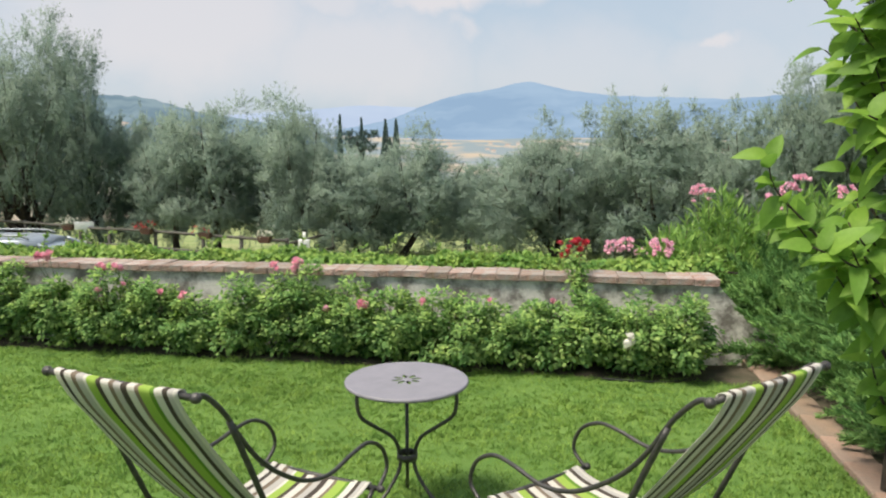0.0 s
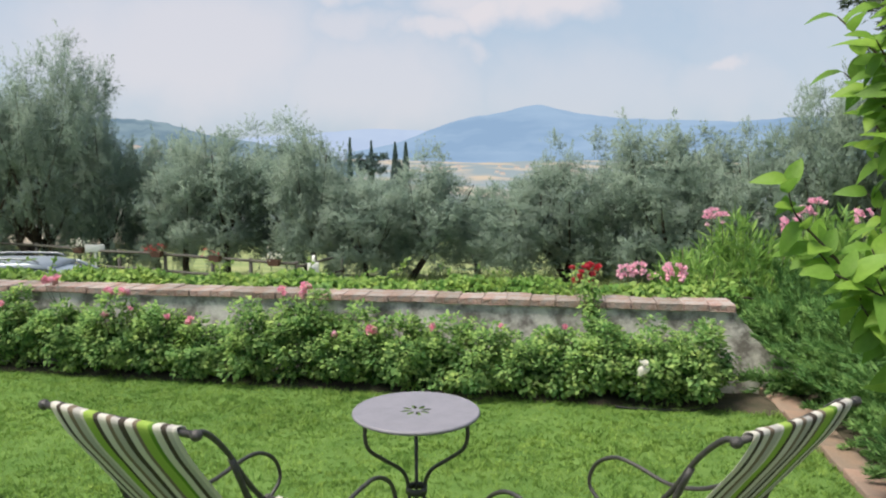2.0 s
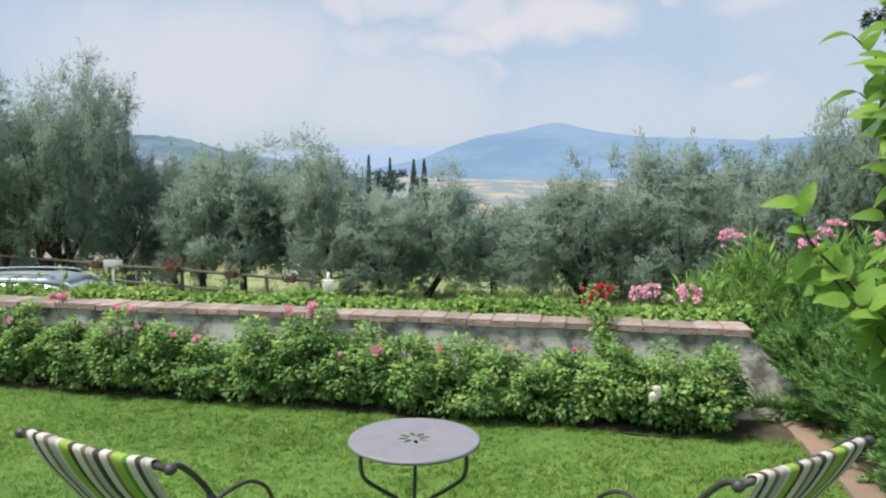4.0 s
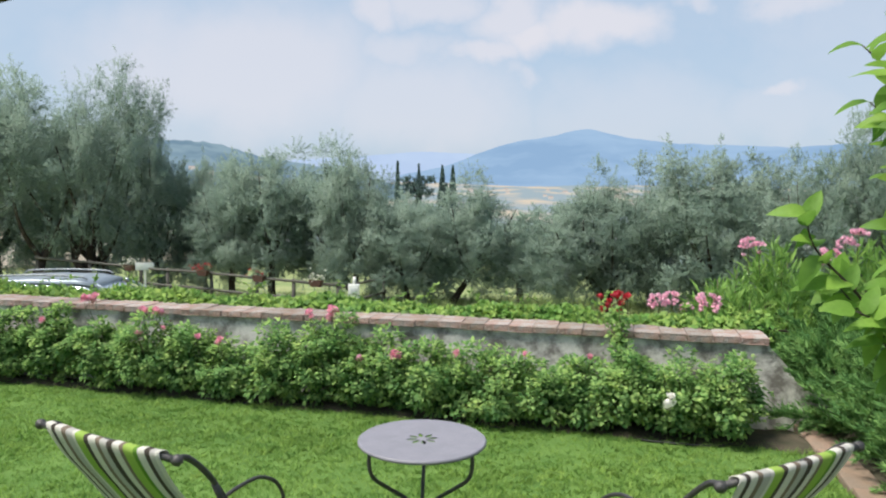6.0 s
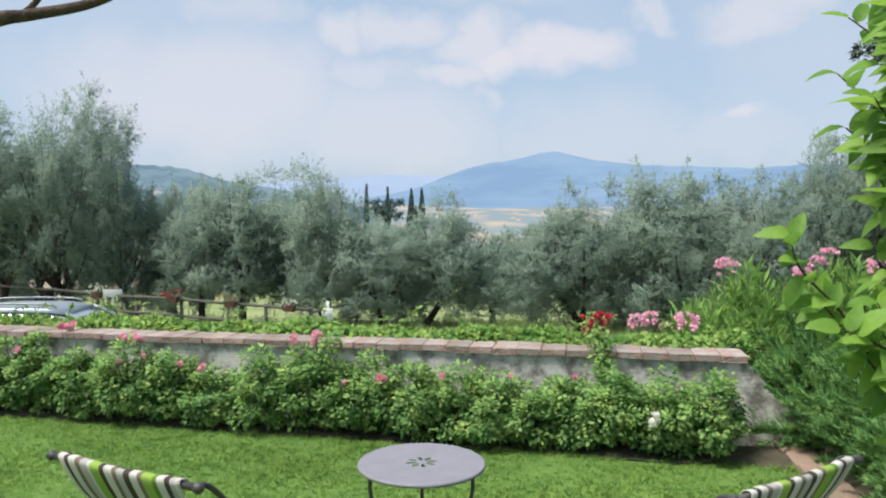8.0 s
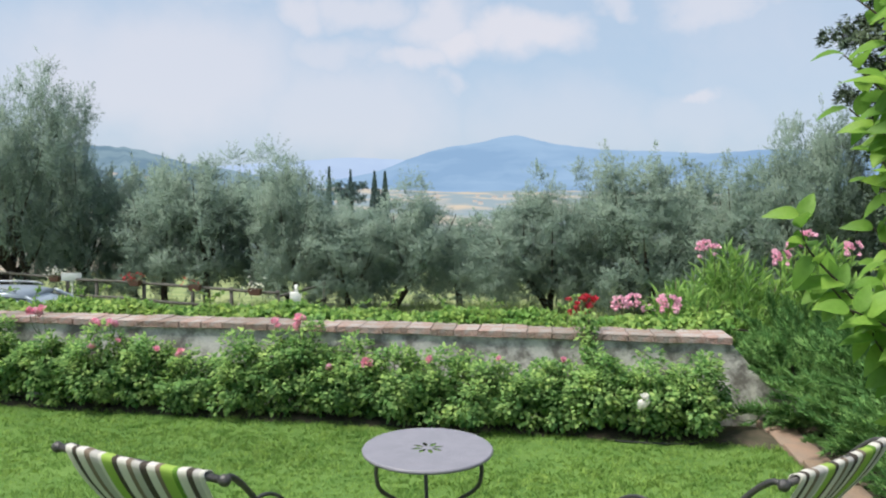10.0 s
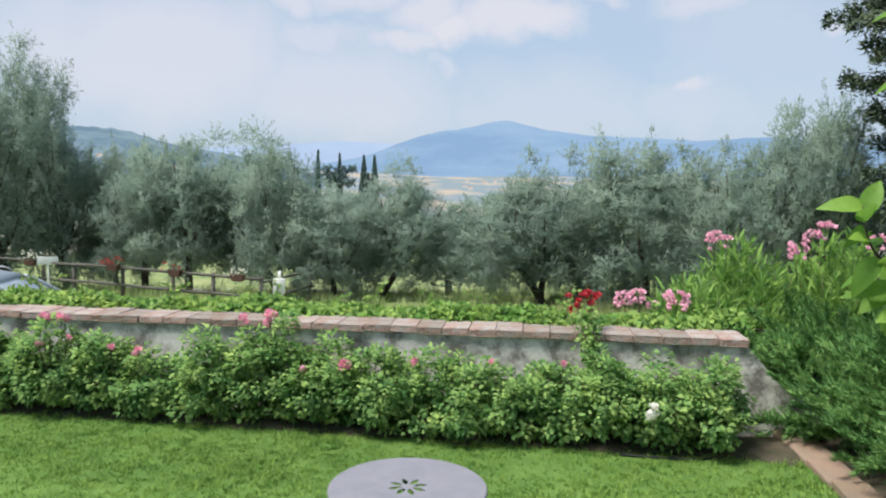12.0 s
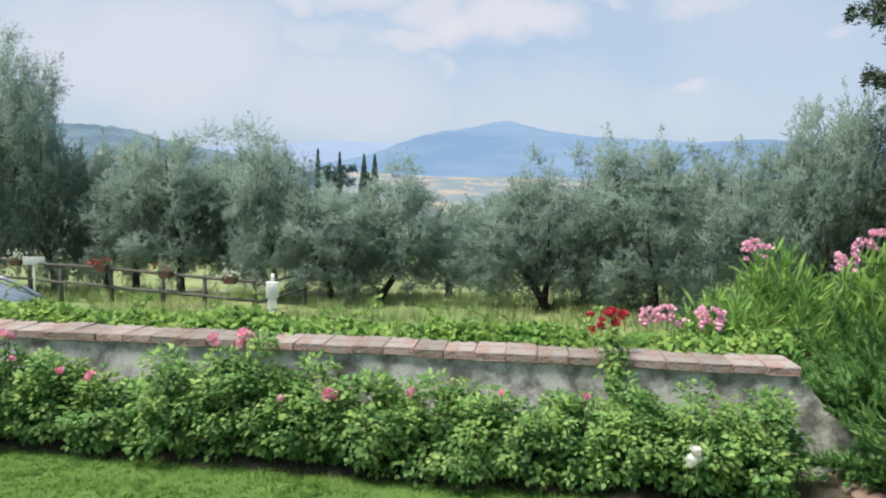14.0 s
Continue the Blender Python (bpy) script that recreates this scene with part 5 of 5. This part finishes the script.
def stone_pine():
    """Tall pine past the end of the lawn; one long low limb reaches over the grass."""
    rng = np.random.default_rng(21)
    bx, by = -8.4, 9.4
    root = empty("pine_tree", pose(bx, by, lawn_z(by)))
    z = -lawn_z(by)
    limbs = [(smooth_path([(0, 0, -0.2), (0.1, 0, 3), (0.0, 0.1, 6), (0.1, 0, 8.5)], 5), [0.26 - 0.011 * i for i in range(16)])]
    low = smooth_path([(0.05, 0, 2.9), (1.8, -1.5, 3.15 + z), (3.9, -3.6, 2.99 + z), (5.25, -4.4, 3.005 + z), (5.5, -4.4, 3.04 + z), (5.95, -4.4, 3.12 + z), (6.4, -4.45, 3.3 + z)], 5)
    limbs.append((low, [0.075 - 0.0017 * i for i in range(len(low))]))
    limbs.append((smooth_path([(5.42, -4.4, 3.02 + z), (5.55, -4.4, 3.12 + z), (5.62, -4.36, 3.3 + z), (5.6, -4.3, 3.6 + z)], 4), [0.02] * 8 + [0.015] * 5))
    clumps = [((6.45, -4.45, 3.42 + z), 0.16), ((5.6, -4.3, 3.75 + z), 0.3)]
    for k in range(46):
        q, rad = rng.uniform(0, 6.28), rng.uniform(0, 1) ** 0.5
        c = np.array([1.3 + math.cos(q) * 2.0 * rad, math.sin(q) * 2.0 * rad, 8.2 + rng.uniform(-0.8, 0.7) - rad * 0.6])
        clumps.append((c, 0.55))
        if k % 4 == 0:
            limbs.append((smooth_path([(0, 0, 6.8), tuple(c * np.array([0.5, 0.5, 0.95])), tuple(c)], 3), [0.07, 0.06, 0.05, 0.045, 0.04, 0.03, 0.02]))
    tubes("trunk", limbs, PINEBARK, root, 8)
    crown_cloud(rng, clumps, 14, 16, 0.14, 0.02, 0.3, DARKLEAF, root)
    tagged(root, "tall pine with a bare low limb reaching over the lawn", "pine tree")


stone_pine()


# ---- car park edge below the wall ----
def rail_fence():
    root = empty("rail_fence", pose(0, 0, 0))
    pts = [(-16.6, 26.0), (-14.2, 25.3), (-12.0, 24.6), (-10.9, 24.25), (-9.2, 23.75), (-7.5, 23.2), (-6.2, 22.8), (-4.7, 22.35)]
    tops = [-0.82, -0.88, -0.95, -0.99, -1.02, -1.07, -1.10, -1.14]
    rr = random.Random(4)

    def post(x, y, top):
        z0 = terrain(x, y) - 0.1
        bm = bmesh.new()
        bmesh.ops.create_cone(bm, cap_ends=True, segments=10, radius1=0.062, radius2=0.055, depth=top + 0.07 - z0, matrix=Matrix.Translation((x, y, (top + 0.07 + z0) / 2)))
        part("post", bm, WOODF, root)

    for (x, y), t in zip(pts, tops):
        post(x, y, t)
    for i in range(len(pts) - 1):
        for drop in (0, 0.52):
            a, b = Vector((*pts[i], tops[i] - drop)), Vector((*pts[i + 1], tops[i + 1] - drop))
            d = (b - a) * 0.02
            tubes("rail", [(smooth_path([a - d + Vector((0, -0.06, 0)), a.lerp(b, 0.5) + Vector((0, -0.06, rr.uniform(-0.02, 0.02))), b + d + Vector((0, -0.06, 0))], 3), 0.042)], WOODF, root, 8)
    far = [(-4.3, 23.2), (-3.6, 24.3), (-3.3, 25.4)]
    post(*far[1], -1.1)
    for drop in (0, 0.5):
        tubes("rail", [([(-4.7, 22.35, -1.25 - drop), (-3.55, 24.3, -1.1 - drop)], 0.04)], WOODF, root, 8)
    tagged(root, "weathered grey wooden rail fence at the car park edge", "fence")


rail_fence()


def flower_box(x, y, z, petal, label, seed, n=46):
    """A planter hung on the rail, with flowers spilling over it."""
    rng = np.random.default_rng(seed)
    root = empty("flower_box", pose(x, y, z + 0.05, 0, 0, -17) @ Matrix.Diagonal((0.75, 0.8, 0.8, 1)))
    bm = bmesh.new()
    bmesh.ops.create_cone(bm, cap_ends=True, segments=4, radius1=0.16, radius2=0.215, depth=0.24, matrix=Matrix.Diagonal((1.9, 0.8, 1, 1)) @ Matrix.Rotation(radians(45), 4, "Z"))
    bmesh.ops.bevel(bm, geom=bm.edges[:], offset=0.012, segments=2, affect="EDGES")
    part("planter", bm, POT, root, smooth=False)
    P = rng.normal(0, 1, (110, 3)) * np.array([[0.25, 0.11, 0.09]]) + np.array([[0, 0, 0.2]])
    leaves("foliage", P, rng.normal(0, 1, (110, 3)), 0.08, 0.05, DARKLEAF, root, rng)
    P = (rng.normal(0, 1, (n, 1, 3)) * np.array([[[0.27, 0.12, 0.10]]]) + np.array([[[0, -0.05, 0.26]]]) + rng.normal(0, 0.02, (n, 4, 3))).reshape(-1, 3)
    leaves("blossoms", P, rng.normal(0, 1, (n * 4, 3)) + np.array([[0, -0.6, 0.4]]), 0.06, 0.052, petal, root, rng)
    for hx in (-0.2, 0.2):
        tubes("hook", [([(hx, 0.1, 0.0), (hx, 0.16, 0.12), (hx, 0.25, 0.12)], 0.008)], IRON, root, 5)
    tagged(root, label, "planter", "planters on the fence")


for i, (x, y, z, p, lab) in enumerate([(-12.35, 24.5, -1.02, WHITEP, "terracotta planter of white flowers hung on the fence"), (-9.42, 23.6, -1.05, RED, "terracotta planter of red flowers hung on the fence"),
                                       (-7.35, 22.95, -1.12, RED, "terracotta planter with few red flowers on the fence"), (-5.36, 22.3, -1.16, WHITEP, "terracotta planter of white flowers hung on the fence")]):
    flower_box(x, y, z, p, lab, 600 + i, 12 if i == 2 else 34 if i == 1 else 34)


def sign_board():
    x, y = -11.76, 24.4
    z0 = terrain(x, y)
    root = empty("sign_board", pose(x, y, z0, 0, 0, 14))
    part("panel", box_bm(0.60, 0.02, 0.25, (0, -0.03, -0.90 - z0), 0.006), SIGNMAT, root)
    part("post", box_bm(0.06, 0.06, -0.80 - z0 + 0.1, (0, 0.01, (-0.80 - z0 - 0.1) / 2), 0.006), WHITEPAINT, root)
    tagged(root, "small blank white sign on a post by the fence", "sign")


sign_board()


def white_post():
    x, y = -3.75, 20.0
    z0 = terrain(x, y)
    root = empty("white_post", pose(x, y, z0, 0, 0, 8))
    h = -0.82 - z0
    part("body", box_bm(0.21, 0.18, h, (0, 0, h / 2 - 0.02), 0.014), WHITEPAINT, root)
    part("box", box_bm(0.30, 0.21, 0.38, (0, -0.01, h - 0.19), 0.014), WHITEPAINT, root)
    bm = bmesh.new()
    bmesh.ops.create_cone(bm, cap_ends=True, segments=12, radius1=0.048, radius2=0.042, depth=0.22, matrix=Matrix.Translation((0.015, 0, h + 0.09)))
    part("pipe_stub", bm, WHITEPAINT, root)
    part("hatch", box_bm(0.17, 0.014, 0.17, (0, -0.122, h - 0.17), 0.004), SIGNMAT, root)
    tagged(root, "white painted service post with a small box", "post")


white_post()


def car(x, y, yaw, z_shift=0.0):
    """An estate car: lofted body, glasshouse, wheels, rails."""
    z0 = terrain(x, y)
    root = empty("car", pose(x, y, z0 + z_shift, 0, 0, yaw))
    L, W = 4.5, 1.78

    def loft(name, stations, material, label=""):
        bm = bmesh.new()
        rings = []
        for sx, w, zb, zt, tuck in stations:
            ring = []
            for k, (u, v) in enumerate([(-1, 0.0), (-1, 0.5), (-1 + 0.04, 0.8), (-1 + 0.16, 0.96), (-0.5, 1.0), (0, 1.02), (0.5, 1.0), (1 - 0.16, 0.96), (1 - 0.04, 0.8), (1, 0.5), (1, 0.0)]):
                ring.append(bm.verts.new((sx, u * w * (1 - tuck * v), zb + (zt - zb) * v)))
            rings.append(ring)
        for a, b in zip(rings, rings[1:]):
            for k in range(10):
                bm.faces.new((a[k], a[k + 1], b[k + 1], b[k]))
        bm.faces.new(rings[0])
        bm.faces.new(rings[-1][::-1])
        bmesh.ops.recalc_face_normals(bm, faces=bm.faces[:])
        return part(name, bm, material, root, label)

    loft("body", [(-2.22, 0.70, 0.35, 0.75, 0.0), (-2.15, 0.82, 0.25, 0.93, 0.02), (-1.5, 0.88, 0.2, 0.97, 0.03), (0, 0.89, 0.2, 0.98, 0.03), (0.9, 0.88, 0.2, 0.98, 0.03), (1.6, 0.86, 0.22, 0.86, 0.04), (2.1, 0.80, 0.25, 0.70, 0.04), (2.25, 0.66, 0.35, 0.62, 0.0)], CARPAINT)
    loft("glasshouse", [(-2.08, 0.78, 0.94, 0.98, 0.1), (-1.75, 0.79, 0.95, 1.36, 0.18), (-1.0, 0.79, 0.96, 1.43, 0.2), (0.0, 0.79, 0.96, 1.43, 0.2), (0.45, 0.79, 0.96, 1.36, 0.2), (1.15, 0.78, 0.95, 1.0, 0.1)], CARGLASS, "glossy windows with sky reflection painted into their pale colour")
    loft("roof", [(-1.95, 0.60, 1.30, 1.37, 0.02), (-1.6, 0.63, 1.36, 1.45, 0.03), (-0.8, 0.64, 1.39, 1.49, 0.04), (0.1, 0.64, 1.38, 1.48, 0.04), (0.5, 0.62, 1.33, 1.41, 0.04)], CARPAINT)
    for s in (-1, 1):
        tubes("pillar", [(smooth_path([(0.5, s * 0.62, 1.37), (0.85, s * 0.68, 1.2), (1.2, s * 0.74, 0.97)], 4), 0.035)], CARPAINT, root, 8)
        tubes("pillar", [(smooth_path([(-1.9, s * 0.60, 1.33), (-2.02, s * 0.66, 1.15), (-2.1, s * 0.72, 0.95)], 4), 0.045)], CARPAINT, root, 8)
        tubes("roof_rail", [(smooth_path([(-1.65, s * 0.58, 1.46), (-1.5, s * 0.58, 1.52), (-0.7, s * 0.59, 1.545), (0.1, s * 0.58, 1.53), (0.3, s * 0.57, 1.47)], 4), 0.02)], CHROME, root, 8)
        tubes("mirror", [([(0.75, s * 0.86, 1.02), (0.75, s * 0.98, 1.04)], [0.05, 0.075])], CARPAINT, root, 10)
        for wx in (-1.35, 1.38):
            bm = bmesh.new()
            bmesh.ops.create_cone(bm, cap_ends=True, segments=28, radius1=0.32, radius2=0.32, depth=0.21, matrix=Matrix.Translation((wx, s * 0.80, 0.32)) @ Matrix.Rotation(radians(90), 4, "X"))
            bmesh.ops.bevel(bm, geom=[e for e in bm.edges if abs(e.calc_length() - 0.21) > 0.01], offset=0.03, segments=2, affect="EDGES")
            wheel = part("wheel", bm, RUBBER, root)
            bm = bmesh.new()
            bmesh.ops.create_cone(bm, cap_ends=True, segments=20, radius1=0.2, radius2=0.18, depth=0.03, matrix=Matrix.Translation((wx, s * 0.905, 0.32)) @ Matrix.Rotation(radians(-90 * s), 4, "X"))
            part("rim", bm, CHROME, wheel)
        bm = box_bm(0.05, 0.28, 0.12, (2.17, s * 0.56, 0.66), 0.02)
        part("headlight", bm, WHITEPAINT, root)
    return tagged(root, "silver estate car with roof rails parked below the wall", "car")


car(-8.4, 15.0, 3, 0.0)


def garden_hose():
    pts = [(1.30, 5.93), (1.45, 5.885), (1.62, 5.85), (1.8, 5.83), (1.93, 5.86), (2.0, 5.92)]
    tagged(tubes("garden_hose", [(smooth_path([(x, y, lawn_z(y) + 0.012) for x, y in pts], 5), 0.009)], PIPE), "thin black hose lying at the lawn edge", "hose")


garden_hose()


def gravel_drive():
    V, Fc = [], []
    n = 24
    for i in range(n):
        x = -22 + 26 * i / (n - 1)
        for off in (-1.6, -0.5, 0.5, 1.6):
            yy = 31.5 - 0.1 * x + off * (0.6 + 0.1 * math.sin(x))
            V.append((x, yy, terrain(x, yy) + 0.05))
    for i in range(n - 1):
        for k in range(3):
            Fc.append((i * 4 + k, (i + 1) * 4 + k, (i + 1) * 4 + k + 1, i * 4 + k + 1))
    tagged(obj("road", V, Fc, GRAVEL, smooth=True), "pale gravel track between the olive trees", "track", kind="structure")


gravel_drive()

# houses emit too, with haze painted into wall, roof and window colours
HOUSE_WALL = glow("far_house_walls_in_haze", (0.62, 0.56, 0.50), (0.56, 0.52, 0.48), 0.05)
HOUSE_ROOF = glow("far_house_roofs_in_haze", (0.50, 0.40, 0.36), (0.46, 0.38, 0.35), 0.05)
HOUSE_PANE = glow("far_house_windows_in_haze", (0.30, 0.30, 0.33), (0.28, 0.28, 0.31), 0.05)


def meadow_grass():
    """Uncut grass in tufts under the olives."""
    rng = np.random.default_rng(91)
    tufts = []
    for _ in range(1500):
        x, y = rng.uniform(-15, 11), rng.uniform(17.5, 31)
        if noise.noise((x * 0.35, y * 0.35, 3.0)) > -0.12 and not (y < 23.5 and x < -9):
            tufts.append((x, y, terrain(x, y), rng.uniform(0.22, 0.55)))
    V = []
    for (x, y, z, h) in tufts:
        for k in range(26):
            q, r = rng.uniform(0, 6.28), rng.uniform(0, 0.24)
            p = np.array([x + math.cos(q) * r, y + math.sin(q) * r, z - 0.03])
            w = np.array([math.cos(q + 1.57), math.sin(q + 1.57), 0]) * rng.uniform(0.008, 0.018)
            t = p + np.array([math.cos(q) * h * 0.4, math.sin(q) * h * 0.4, h * rng.uniform(0.6, 1.1)])
            V += [p - w, p + w, t]
    Fc = np.arange(len(V)).reshape(-1, 3)
    g = obj("meadow_grass", np.array(V), Fc, MEADOWBLADE)
    tagged(g, "tall uncut pale green grass under the olive trees", "grass", kind="stuff")


MEADOWBLADE = mat("meadow_blades", (0.25, 0.36, 0.13), (0.40, 0.45, 0.21), 0.5, 0.7, island=0.35, through_light=0.4, spec=0.2)
meadow_grass()


def far_house(az, z, r, w, seed):
    x, y = r * math.sin(radians(az)), r * math.cos(radians(az))
    root = empty("farmhouse", pose(x, y, z, 0, 0, -az + random.Random(seed).uniform(-35, 35)))
    h = w * 0.5
    part("wall", box_bm(w, w * 0.6, h + 4, (0, 0, h / 2 - 2)), HOUSE_WALL, root, smooth=False)
    bm = bmesh.new()
    v = [bm.verts.new(p) for p in [(-w * 0.55, -w * 0.36, h), (w * 0.55, -w * 0.36, h), (w * 0.55, w * 0.36, h), (-w * 0.55, w * 0.36, h), (-w * 0.5, 0, h + w * 0.2), (w * 0.5, 0, h + w * 0.2)]]
    for f in ((0, 1, 5, 4), (2, 3, 4, 5), (0, 4, 3), (1, 2, 5), (3, 2, 1, 0)):
        bm.faces.new([v[i] for i in f])
    part("roof", bm, HOUSE_ROOF, root, smooth=False)
    for k in (-0.28, 0.02, 0.3):
        part("window", box_bm(w * 0.09, 0.3, h * 0.3, (w * k, -w * 0.3 - 0.1, h * 0.55)), HOUSE_PANE, root, smooth=False)
    tagged(root, "distant pale farmhouse with a tiled roof", "house", "houses across the valley")


rr = random.Random(91)
for i in range(18):
    az, t = rr.uniform(-24, -17), rr.uniform(0.22, 0.5)
    r = 1100 + 700 * t
    zb, zc = EYE + 1100 * math.tan(radians(-0.6)), EYE + 1800 * math.tan(radians(2.4 + (-17.8 - az) * 0.25 if az > -22 else 3.45))
    far_house(az, zb + (zc - zb) * t ** 1.25 - 0.5, r, rr.uniform(6, 10), i)
for i in range(16):
    az, r = rr.uniform(-3.5, 8), rr.uniform(1150, 2300)
    far_house(az, valley_z(az, r) - 0.5, r, rr.uniform(8, 13), 40 + i)

# ---- coping bricks and kerb slabs ----
coping()
kerb()
